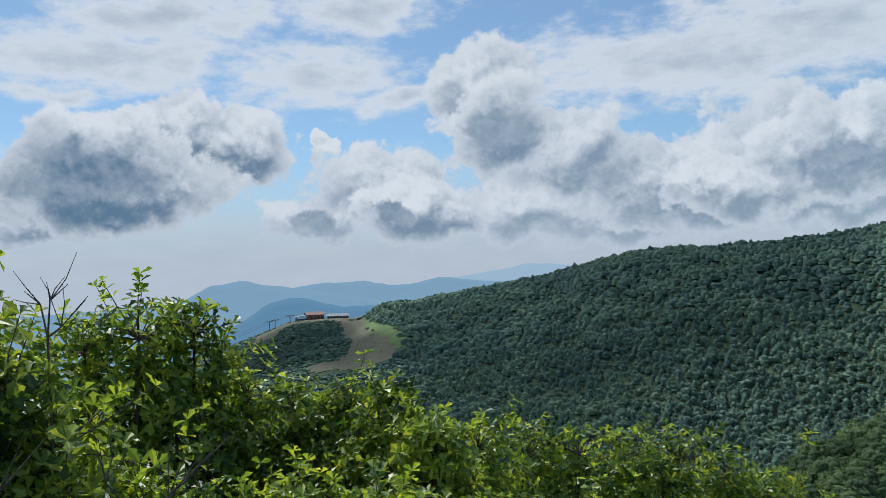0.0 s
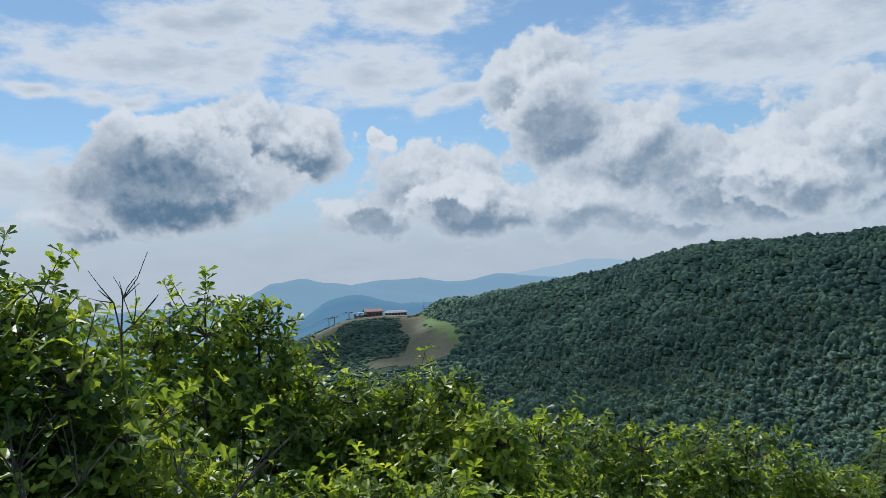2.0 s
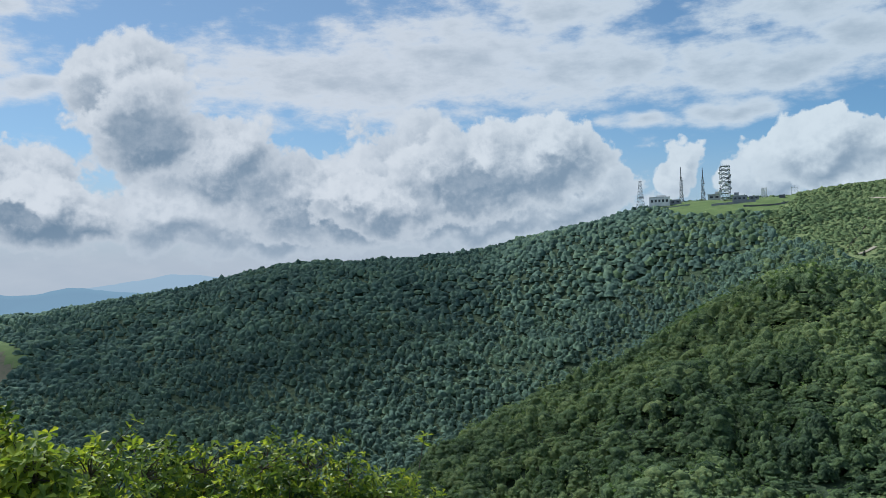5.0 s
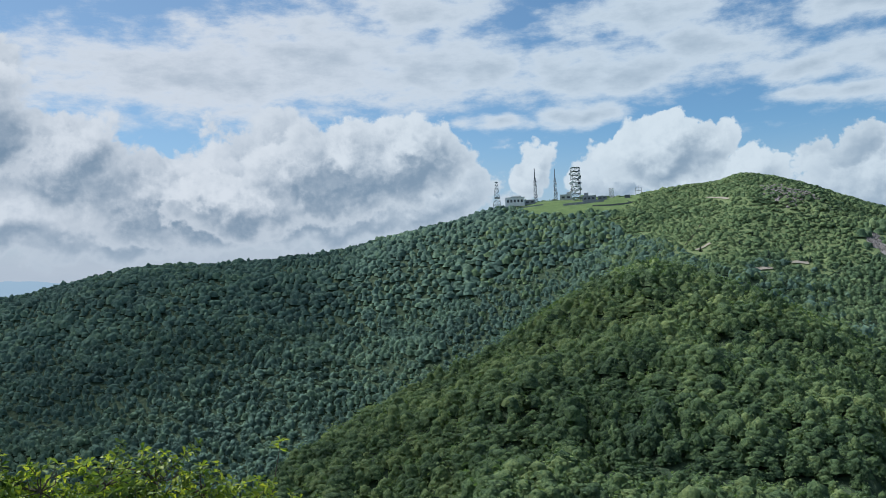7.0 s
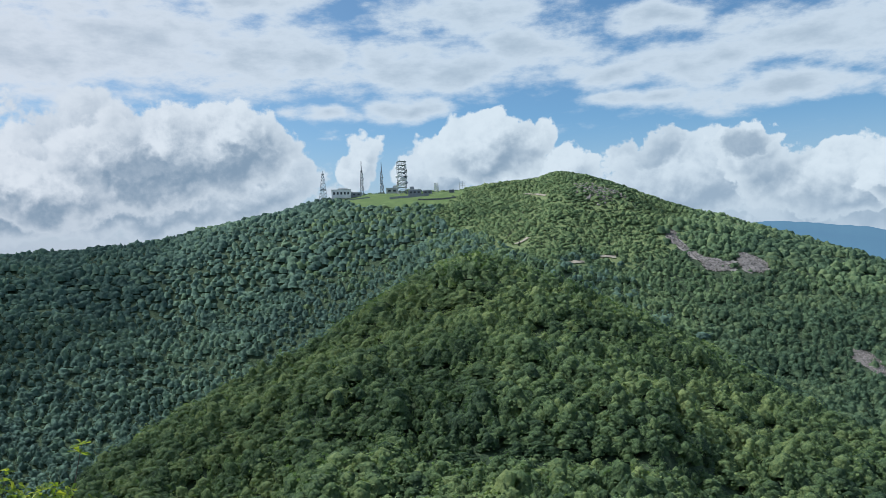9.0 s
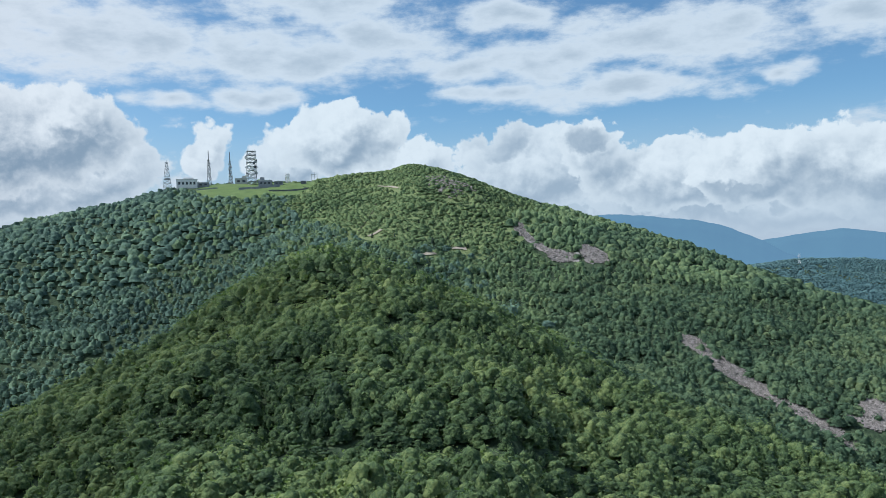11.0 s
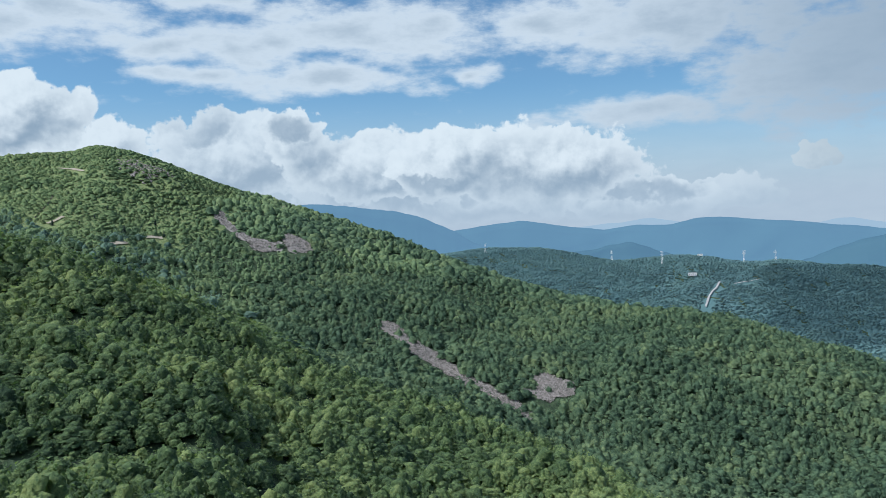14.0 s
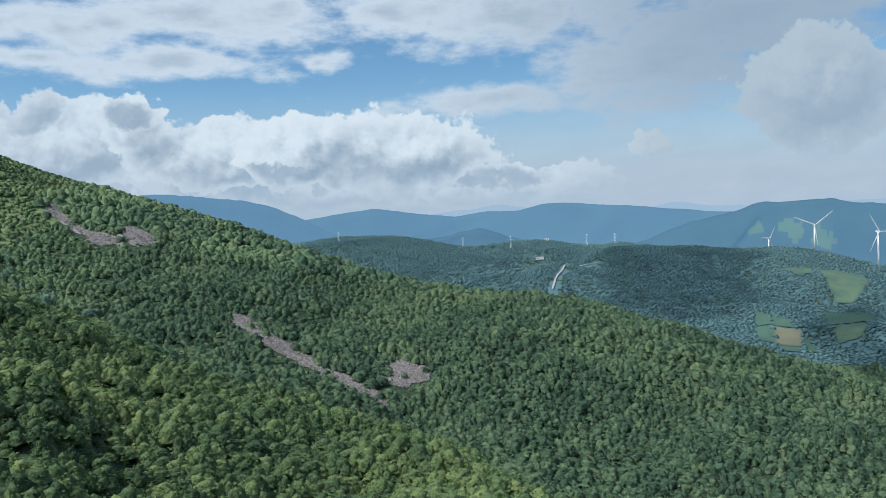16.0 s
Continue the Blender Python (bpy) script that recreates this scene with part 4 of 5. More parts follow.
def woods():
    p = stand(3.7, 60, 420, 8, 120, 1, 5)
    low = np.degrees(np.arctan2(p[2] + 6, p[4]))                # the foot of the slope, far under the lookout, stays open
    p = [q[low > np.where(p[3] < 52, -18.5, -22.0)] for q in p]
    far, keep = p[4] > 270, p[4] > 135
    behind = p[4] > smooth_line(p[3], SPUR_R, 1.5) + 8 + 14 * wave(p[0] / 30, p[1] / 30, 29, 2)
    edge = 66 + 6 * wave(p[0] / 40, p[1] / 40, 31, 3)
    grow("woodland", [q[keep & ~far] for q in p], NEAR_KINDS, 5.2, 4.9, RIDGE, "dense green broadleaf canopy on the near spur", 2, 0.45, 0.9)
    grow("woodland", [q[far & ~(behind & ((p[3] > edge) | (p[3] <= 46)))] for q in p], MID_KINDS, 5.0, 4.9, RIDGE, "dense green broadleaf canopy on the far end of the spur", 12, 0.45, 0.9)
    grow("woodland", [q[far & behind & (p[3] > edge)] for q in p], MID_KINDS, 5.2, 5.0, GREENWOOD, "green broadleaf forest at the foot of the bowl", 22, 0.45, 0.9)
    grow("woodland", [q[far & behind & (p[3] <= 46)] for q in p], MID_KINDS, 5.2, 5.0, HAZED_FOREST, "green broadleaf forest in the hollow behind the spur", 32, 0.45, 0.9)
    near = [q[~keep] for q in p]
    p = stand(4.5, 420, 600, -18, 119, 3, 5)
    bowl = p[3] + 26 * (np.random.RandomState(19).uniform(0, 1, len(p[3])) - 0.5) + 5 * wave(p[0] / 60, p[1] / 60, 27, 3) > 48
    open_ = scrubby(p[3], p[4]) + 0.22 * wave(p[0] / 22, p[1] / 22, 23, 3) - 0.08 > 0.25
    grow("woodland", [q[~bowl & ~open_] for q in p], MID_KINDS, 5.6, 5.2, HAZED_FOREST, "green broadleaf forest on the valley slopes", 4, 0.42, 1.4)
    paler = p[3] + 0.05 * (560 - p[4]) + 7 * wave(p[0] / 40, p[1] / 40, 31, 3) < 70
    grow("woodland", [q[bowl & ~open_ & ~paler] for q in p], MID_KINDS, 5.4, 5.0, GREENWOOD, "green broadleaf forest in the bowl round the scree", 14, 0.42, 1.4)
    grow("woodland", [q[bowl & ~open_ & paler] for q in p], MID_KINDS, 5.0, 4.6, PALEWOOD, "light green broadleaf wood on the shoulder below the summit", 24, 0.42, 1.3)
    p = stand(5.2, 600, 1080, -18, 119, 13, 5)
    bowl = p[3] + 26 * (np.random.RandomState(19).uniform(0, 1, len(p[3])) - 0.5) + 5 * wave(p[0] / 60, p[1] / 60, 27, 3) > 48
    open_ = scrubby(p[3], p[4]) + 0.22 * wave(p[0] / 22, p[1] / 22, 23, 3) - 0.08 > 0.25
    knoll = p[3] < -5.0
    grow("scrub", [q[knoll] for q in p], FAR_KINDS, 6.0, 1.9, HAZED_FOREST, "low dark green scrub on the lift station knoll", 16, 0.45, 0.4)
    grow("woodland", [q[~bowl & ~open_ & ~knoll] for q in p], FAR_KINDS, 6.2, 5.0, HAZED_FOREST, "green broadleaf forest on the main ridge", 5, 0.42, 1.6)
    paler = p[3] + 7 * wave(p[0] / 40, p[1] / 40, 31, 3) < 70
    grow("woodland", [q[bowl & ~open_ & ~knoll & paler] for q in p], FAR_KINDS, 6.2, 5.4, PALEWOOD, "green broadleaf forest below the summit ridge", 15, 0.42, 2.0)
    grow("woodland", [q[bowl & ~open_ & ~knoll & ~paler] for q in p], FAR_KINDS, 6.2, 5.4, GREENWOOD, "green broadleaf forest along the falling ridge", 25, 0.42, 2.0)
    p = stand(3.3, 420, 1000, 40, 72, 23, 3)
    open_ = scrubby(p[3], p[4]) + 0.22 * wave(p[0] / 22, p[1] / 22, 23, 3) - 0.08 > 0.25
    grow("scrub", [q[open_] for q in p], FAR_KINDS, 3.7, 2.2, SHRUB, "low green scrub on the open summit", 6, 0.6, 0.7)
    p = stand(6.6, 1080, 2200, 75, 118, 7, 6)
    grow("woodland", p, DOT_KINDS, 8.2, 3.6, HAZED_FARWOOD, "green woods on the hills beyond, tinted with blue haze", 8, 0.4, 0.9)
    return near


near_trees = woods()


# ---------------------------------------------------------------- trees of the near slope


def make_tree(kind):
    rs = np.random.RandomState(300 + kind)
    t = thing("tree", (0, 0, 0), 0, "green oak tree in full summer leaf on the slope", "tree", "trees on the near slope")
    bm = bmesh.new()
    bar(bm, (0, 0, -0.6), (0.1, 0, 1.6), 0.28, 0.2, 6)
    for i in range(5):
        a = i * 1.257 + rs.uniform(-0.3, 0.3)
        bar(bm, (0.1, 0, 1.2 + 0.1 * i), (1.3 * math.cos(a), 1.3 * math.sin(a), 2.9 + rs.uniform(-0.3, 0.6)), 0.13, 0.05, 5)
    part("trunk", bm, BARK, t)
    vs, fs, ts, b = [], [], [], 0
    for i in range(9):                                   # boughs, each a clump of sprays
        a, q = i * 2.4, 1.55 * math.sqrt(i / 9)
        v, f = crown(500 + 20 * kind + i, 5, 2, 0.4, 60, 0.075)
        s = rs.uniform(1.5, 2.3)
        v = v * (s * 1.15, s * 1.15, s) + (q * math.cos(a), q * math.sin(a), 3.1 - 0.5 * q + rs.uniform(-0.4, 0.4))
        vs.append(v), fs.append(f + b), ts.append(np.full(len(v), rs.uniform(0.2, 0.8)))
        b += len(v)
    c = new("crown", mesh_from("crown", np.concatenate(vs), np.concatenate(fs), [RIDGE], tone=np.concatenate(ts)))
    c.parent = t
    return t


def plant_trees():
    x, y, z, az, r = near_trees
    order = np.argsort(r)
    kinds = [make_tree(k) for k in range(6)]
    rs = np.random.RandomState(77)
    used = set()
    for i in order[:280]:
        k = rs.randint(0, 6)
        s = rs.uniform(0.75, 1.15)
        m = pose(x[i], y[i], z[i] - 0.3, 0, 0, rs.uniform(0, 360)) @ Matrix.Diagonal((s, s, s * rs.uniform(0.85, 1.15), 1))
        if k in used:
            copy_thing(kinds[k], m)
        else:
            kinds[k].matrix_basis = m
            used.add(k)
    rest = order[280:]
    if len(rest):
        grow("woodland", [q[rest] for q in (x, y, z)], NEAR_KINDS, 5.0, 5.4, RIDGE, "dense green broadleaf canopy close below the lookout", 9)


plant_trees()



def make_spruce():
    """A small dark conifer: whorls of drooping boughs round a straight stem."""
    rs = np.random.RandomState(55)
    t = thing("spruce", (0, 0, 0), 0, "small dark green spruce standing above the summit scrub", "tree", "spruces on the summit slope")
    bm = bmesh.new()
    bar(bm, (0, 0, -0.4), (0, 0, 5.6), 0.26, 0.04, 6)
    part("trunk", bm, BARK, t)
    v, f, ts = [], [], []
    for k in range(13):
        z, q = 0.5 + 0.40 * k, 1.75 * (1 - k / 13) ** 0.8 + 0.12
        for i in range(9):
            a, w = i * 0.698 + k * 0.5 + rs.uniform(-0.2, 0.2), q * rs.uniform(0.75, 1.15)
            c, sn = math.cos(a), math.sin(a)
            b = len(v)
            v += [(0, 0, z + 0.35), (c * w * 0.6 - sn * w * 0.26, sn * w * 0.6 + c * w * 0.26, z - 0.05), (c * w, sn * w, z - 0.42), (c * w * 0.6 + sn * w * 0.26, sn * w * 0.6 - c * w * 0.26, z - 0.05)]
            f += [(b, b + 1, b + 2), (b, b + 2, b + 3)]
            ts += [rs.uniform(0.0, 0.5)] * 4
    c = new("crown", mesh_from("crown", np.array(v), np.array(f), [NEEDLES], tone=ts))
    c.parent = t
    return t


SPRUCES = [(56.05, 548, 1.25), (53.38, 555, 0.75), (57.99, 582, 0.8), (51.81, 556, 0.8), (59.9, 632, 0.7), (54.3, 572, 0.6), (57.1, 566, 0.7), (58.5, 560, 0.75), (60.6, 604, 0.6), (55.1, 590, 0.6),
           (61.5, 655, 0.7), (63.4, 640, 0.65), (64.9, 700, 0.8), (68.1, 742, 0.9), (47.7, 640, 0.7), (45.6, 655, 0.7), (50.4, 600, 0.6)]
for _i, (_a, _r, _s) in enumerate(SPRUCES):
    _m = pose(*at(_a, _r), 0, 0, 47 * _i) @ Matrix.Diagonal((_s, _s, _s, 1))
    if _i == 0:
        spruce = make_spruce()
        spruce.matrix_basis = _m
    else:
        _c = copy_thing(spruce, _m)
        _c.matrix_basis = _m

# ---------------------------------------------------------------- oak shrubs before the lookout


def leaf_shape():
    """A folded oak leaf one unit long, widest past the middle, with two waves down each edge."""
    v = np.array([(0, 0, 0), (0.5, 0, -0.03), (1.0, 0, -0.12), (0.34, 0.15, 0.05), (0.52, 0.15, 0.03), (0.74, 0.29, 0.05), (0.34, -0.15, 0.05), (0.52, -0.15, 0.03), (0.74, -0.29, 0.05)], float)
    f = np.array([(0, 1, 3), (3, 1, 4), (4, 1, 5), (5, 1, 2), (0, 6, 1), (6, 7, 1), (7, 8, 1), (8, 2, 1)])
    return v, f


LEAF_V, LEAF_F = leaf_shape()


def leaves_at(rs, tips, dirs, per, size):
    """Rosettes of leaves at the twig tips."""
    n = len(tips) * per
    tip, d = np.repeat(tips, per, 0), np.repeat(dirs, per, 0)
    ref = np.where(np.abs(d[:, 2:]) < 0.9, np.array([[0, 0, 1.0]]), np.array([[1.0, 0, 0]]))
    u = np.cross(d, ref)
    u /= np.linalg.norm(u, axis=1)[:, None]
    w = np.cross(d, u)
    a = np.tile(np.arange(per) * 6.283 / per, len(tips)) + np.repeat(rs.uniform(0, 6.283, len(tips)), per) + rs.uniform(-0.35, 0.35, n)
    side = u * np.cos(a)[:, None] + w * np.sin(a)[:, None]
    ax = side * rs.uniform(0.7, 1.0, n)[:, None] + d * rs.uniform(-0.25, 0.75, n)[:, None]
    ax /= np.linalg.norm(ax, axis=1)[:, None]
    nr = d + side * rs.uniform(-0.5, 0.3, n)[:, None] + rs.normal(0, 0.28, (n, 3))
    nr -= ax * (nr * ax).sum(1)[:, None]
    nr /= np.linalg.norm(nr, axis=1)[:, None]
    tr = np.cross(nr, ax)
    s = size * rs.uniform(0.6, 1.2, n)
    v = tip[:, None] + s[:, None, None] * (LEAF_V[None, :, 0:1] * ax[:, None] + LEAF_V[None, :, 1:2] * tr[:, None] + LEAF_V[None, :, 2:3] * nr[:, None])
    f = LEAF_F[None] + (np.arange(n) * len(LEAF_V))[:, None, None]
    return v.reshape(-1, 3), f.reshape(-1, 3)


def twig(bm, pts, w0, w1, sides=5):
    for i in range(len(pts) - 1):
        t0, t1 = i / (len(pts) - 1), (i + 1) / (len(pts) - 1)
        bar(bm, pts[i], pts[i + 1], w0 + (w1 - w0) * t0, w0 + (w1 - w0) * t1, sides)


def shrub(az, r, top, wide, seed, tips=420, leaf=0.115, label="green oak shrub with lobed leaves on the slope", low=0.0, mat=None):
    """top: height of its crown above the eye in degrees; wide: crown width."""
    rs = np.random.RandomState(seed)
    x, y, z = at(az, r)
    zt = EYE + r * math.tan(radians(top))
    high = zt - z
    t = thing("oak_shrub", (x, y, z), 0, label, "shrub", "oak shrubs before the lookout")
    n = tips
    lumps = []
    for k in range(11):                                   # clumps up the shrub, smaller towards the top
        u, a = (k / 10) ** 0.8, k * 2.4 + rs.uniform(-0.5, 0.5)
        size = wide * (0.36 - 0.16 * u) * rs.uniform(0.85, 1.15)
        q = wide * 0.36 * (1 - 0.8 * u)
        lumps.append((q * math.cos(a), q * math.sin(a), 0.30 * high + (0.70 * high - size - 0.05 * wide) * u, size))
    lumps = np.array(lumps)
    pick = rs.choice(len(lumps), n, p=lumps[:, 3] / lumps[:, 3].sum())
    d = rs.normal(0, 1, (n, 3)) + (0, 0, 0.45)
    d /= np.linalg.norm(d, axis=1)[:, None]
    rad = rs.uniform(0.25, 1.0, n) ** 0.45
    tip = lumps[pick, :3] + d * (rad * lumps[pick, 3])[:, None] * (1, 1, 0.95)
    tip[:, 2] = np.clip(tip[:, 2], low, None)
    d = d + (0, 0, 0.55) + rs.normal(0, 0.25, (n, 3))
    d /= np.linalg.norm(d, axis=1)[:, None]
    shoots = []                                           # long shoots that stand out of the crown
    for k in range(16):
        lump = lumps[rs.randint(3, len(lumps))]
        way = rs.normal(0, 0.55, 3) + (0, 0, 0.75)
        way /= np.linalg.norm(way)
        root = lump[:3] + way * lump[3] * 0.8
        shoots.append((lump[:3], root, root + way * wide * rs.uniform(0.10, 0.20) + rs.normal(0, 0.02, 3), way))
    extra = np.array([a + (b - a) * u for _, a, b, _ in shoots for u in (0.35, 0.7, 1.0)])
    v, f = leaves_at(rs, np.concatenate([tip, extra]), np.concatenate([d, np.repeat([w for _, _, _, w in shoots], 3, 0)]), 5, leaf)
    crown_ob = new("foliage", mesh_from("foliage", v, f, [mat or LEAF], smooth=False))
    crown_ob.parent = t
    bm = bmesh.new()
    for k in range(0, 11, 2):
        a = k * 1.05 + rs.uniform(-0.3, 0.3)
        foot = Vector((0.12 * math.cos(a), 0.12 * math.sin(a), -0.2))
        lump = Vector(lumps[k, :3])
        mid = foot.lerp(lump, 0.5) + Vector(rs.uniform(-0.12, 0.12, 3))
        twig(bm, [foot, mid, lump], 0.045, 0.018)
        own = np.where(pick == k)[0][:16]
        for i in own:
            e = Vector(tip[i])
            twig(bm, [lump, lump.lerp(e, 0.5) + Vector(rs.uniform(-0.05, 0.05, 3)), e], 0.014, 0.005, 4)
    for c, a, b, _ in shoots:
        twig(bm, [Vector(c), Vector(a), Vector(b)], 0.012, 0.004, 4)
    part("stem", bm, BARK, t)
    return t


# bearing, distance, crown top in degrees, width
SHRUBS = [(-36, 5.2, 2.6, 2.0), (-32, 5.6, 2.9, 2.0), (-29.5, 5.4, 1.9, 1.6), (-26, 5.1, -1.2, 1.7), (-22.5, 7.0, -0.6, 1.7), (-19.2, 6.8, 0.6, 1.7), (-16.4, 6.9, -0.2, 1.3),
          (-13.2, 7.3, -4.7, 1.5), (-10, 7.2, -5.1, 1.5), (-6.8, 7.4, -5.6, 1.4), (-3.9, 6.8, -6.1, 1.3), (-1.2, 6.4, -8.2, 1.2), (1.6, 7.4, -8.0, 1.7), (4.8, 8.5, -8.7, 1.9),
          (8.2, 8.6, -9.0, 1.9), (11.6, 8.9, -9.1, 1.9), (14.4, 9.2, -9.2, 1.8), (17.2, 9.4, -10.7, 1.7), (20.2, 9.6, -11.8, 1.5), (23.0, 9.8, -13.8, 1.3)]
FRONT = [(-33, 3.9, -10.0, 1.6), (-25, 4.6, -10.5, 1.7), (-17, 4.9, -9.5, 1.8), (-10, 5.2, -10.5, 1.7), (-4, 5.0, -12.0, 1.6), (2.5, 5.6, -13.0, 1.7), (9, 6.2, -14.0, 1.8), (15.5, 6.8, -14.8, 1.8)]
for i, (az, r, top, wide) in enumerate(SHRUBS):
    shrub(az, r, top, wide, 900 + i, tips=760 if az < -14 else 640, leaf=0.088)
for i, (az, r, top, wide) in enumerate(FRONT):
    shrub(az, r, top, wide, 960 + i, tips=520, leaf=0.074, label="shaded green oak shrub low on the slope")


def sapling():
    """A slim shoot that stands above the shrubs."""
    x, y, z = at(22.2, 9.8)
    t = thing("oak_sapling", (x, y, z), 0, "slim oak shoot with a tuft of yellow-green leaves", "shrub")
    top = EYE + 9.8 * math.tan(radians(-10.0)) - z
    bm = bmesh.new()
    line = [(0, 0, -0.2), (0.1, 0, top * 0.5), (0.0, 0.05, top * 0.75), (0.14, 0, top - 0.08)]
    twig(bm, [Vector(p) for p in line], 0.03, 0.008)
    for q in ((-0.35, 0, top * 0.72), (0.3, 0.1, top * 0.62), (-0.2, 0.1, top * 0.85)):
        twig(bm, [Vector(line[1]), Vector(q)], 0.014, 0.006)
    part("stem", bm, BARK, t)
    tips = np.array([line[-1], (0.12, 0.02, top - 0.16), (-0.35, 0, top * 0.72), (0.3, 0.1, top * 0.62), (-0.2, 0.1, top * 0.85), (0.05, 0, top * 0.6), (0.0, 0.05, top * 0.78)])
    v, f = leaves_at(np.random.RandomState(5), tips, np.tile([[0.1, 0, 1.0]], (7, 1)), 6, 0.12)
    ob = new("foliage", mesh_from("foliage", v, f, [LEAF], smooth=False))
    ob.parent = t


sapling()


def dead_branch(az, r, el, size, seed):
    x, y, z = at(az, r)
    rs = np.random.RandomState(seed)
    t = thing("dead_branch", (x, y, z), 0, "bare grey dead branch among the oak shrubs", "branch")
    top = EYE + r * math.tan(radians(el)) - z
    root, fork = Vector((0, 0, -0.1)), Vector((0.05, 0, top - size))
    bm = bmesh.new()
    twig(bm, [root, root.lerp(fork, 0.5) + Vector((0.06, 0, 0)), fork], 0.022, 0.012)
    part("stem", bm, BARK, t)
    for k in range(3):
        a = (-0.5, 0.15, 0.75)[k] + rs.uniform(-0.15, 0.15)
        end = fork + Vector((math.sin(a) * size, rs.uniform(-0.2, 0.2), math.cos(a) * size * rs.uniform(0.7, 1.0)))
        mid = fork.lerp(end, 0.5) + Vector(rs.uniform(-0.06, 0.06, 3))
        bm = bmesh.new()
        twig(bm, [fork, mid, end], 0.012, 0.004, 4)
        for _ in range(3):
            e2 = mid.lerp(end, rs.uniform(0.2, 0.8)) + Vector((rs.uniform(-0.2, 0.2), 0, rs.uniform(0, 0.2)))
            twig(bm, [mid, mid.lerp(e2, 0.5) + Vector(rs.uniform(-0.02, 0.02, 3)), e2], 0.007, 0.003, 4)
        part("twig", bm, BARK, t)


dead_branch(-24.8, 4.9, 1.2, 0.34, 3)
dead_branch(-29.5, 3.7, -5.5, 0.5, 4)
dead_branch(-19.5, 4.4, -8.0, 0.5, 6)

# ---------------------------------------------------------------- masts and buildings on the top


def facing(az):
    return -az


def lattice(bm, h, w0, w1, levels, thick, flare=0.0, inset=0.0):
    """Four legs with rings and crossed braces; flare widens the foot."""
    def half(u):
        return (w0 + (w1 - w0) * u) / 2 + flare * max(0.0, 1 - u * 4) ** 2
    pts = [[Vector((sx * half(u), sy * half(u), u * h)) for sx, sy in ((-1, -1), (1, -1), (1, 1), (-1, 1))] for u in np.linspace(0, 1, levels + 1)]
    for i in range(levels):
        for k in range(4):
            n = (k + 1) % 4
            bar(bm, pts[i][k], pts[i + 1][k], thick)
            bar(bm, pts[i + 1][k], pts[i + 1][n], thick * 0.7)
            bar(bm, pts[i][k], pts[i + 1][n], thick * 0.6)
            bar(bm, pts[i][n], pts[i + 1][k], thick * 0.6)


def dish(parent, x, y, z, size, turn):
    bm = bmesh.new()
    bmesh.ops.create_cone(bm, cap_ends=True, segments=14, radius1=size / 2, radius2=size / 2 * 0.8, depth=size * 0.35,
                          matrix=Matrix.Translation((x, y, z)) @ Matrix.Rotation(turn, 4, "Z") @ Matrix.Rotation(radians(90), 4, "X"))
    part("dish_antenna", bm, DARKSTEEL if size < 2.2 else WHITE, parent)


def radio_mast(az, r, h, w0, w1, levels, flare, kind, label):
    t = thing("radio_mast", at(az, r, -0.5), facing(az), label, "mast", "radio masts on the top")
    bm = bmesh.new()
    lattice(bm, h * (0.92 if kind == "plain" else 0.72), w0, w1, levels, 0.34, flare)
    part("lattice", bm, STEEL if kind == "plain" else DARKSTEEL, t)
    rs = np.random.RandomState(int(az * 10))
    bm = bmesh.new()
    if kind == "plain":
        box(bm, 0, 0, h * 0.9, w1 * 1.6, w1 * 1.6, 0.5)
        bar(bm, (0, 0, h * 0.9), (0, 0, h), 0.35, 0.2, 6)
        part("platform", bm, STEEL, t)
        bm = bmesh.new()
        box(bm, 0.6, 0, h * 0.40, w0 * 0.55, w0 * 0.4, 1.6)
        part("antenna_panel", bm, STEEL, t)
    else:
        bar(bm, (0, 0, h * 0.70), (0, 0, h), 0.85, 0.55, 8)
        part("spire", bm, DARKSTEEL, t, "slim tapering spire")
        for k in range(12):
            u = 0.15 + 0.55 * k / 12
            a = rs.uniform(0, 6.283)
            bm = bmesh.new()
            d = (w0 + (w1 - w0) * u / 0.72) / 2 + 0.4
            box(bm, d * math.cos(a), d * math.sin(a), h * u, 0.9, 0.7, rs.uniform(0.9, 1.8), a)
            part("antenna_panel", bm, WHITE if k % 3 == 0 else STEEL, t)
    return t


def relay_tower(az, r, h, w):
    t = thing("relay_tower", at(az, r, -0.5), facing(az) + 12, "square steel lattice relay tower crowded with dish antennas", "tower")
    bm = bmesh.new()
    lattice(bm, h, w, w, 9, 0.42)
    part("lattice", bm, STEEL, t)
    rs = np.random.RandomState(8)
    for k in range(1, 10):
        bm = bmesh.new()
        box(bm, 0, 0, h * k / 9 - 0.1, w + 0.5, w + 0.5, 0.10)
        part("platform", bm, STEEL, t)
    for k in range(22):
        a = rs.choice([0, 1, 1, 2, 3]) * math.pi / 2
        z = h * (0.28 + 0.6 * rs.uniform())
        s = rs.uniform(-0.5, 0.5) * w
        x, y = (s, -w / 2 - 0.8) if k % 3 else (math.copysign(w / 2 + 0.9, s), rs.uniform(-2, 2))
        dish(t, x, y, z, rs.choice([1.6, 2.0, 2.6, 3.2]), 0.0)
    for k in range(5):
        bm = bmesh.new()
        bar(bm, ((k - 2) * w / 4.5, 0, h), ((k - 2) * w / 4.5, 0, h + 1.6), 0.2)
        part("whip_antenna", bm, STEEL, t)


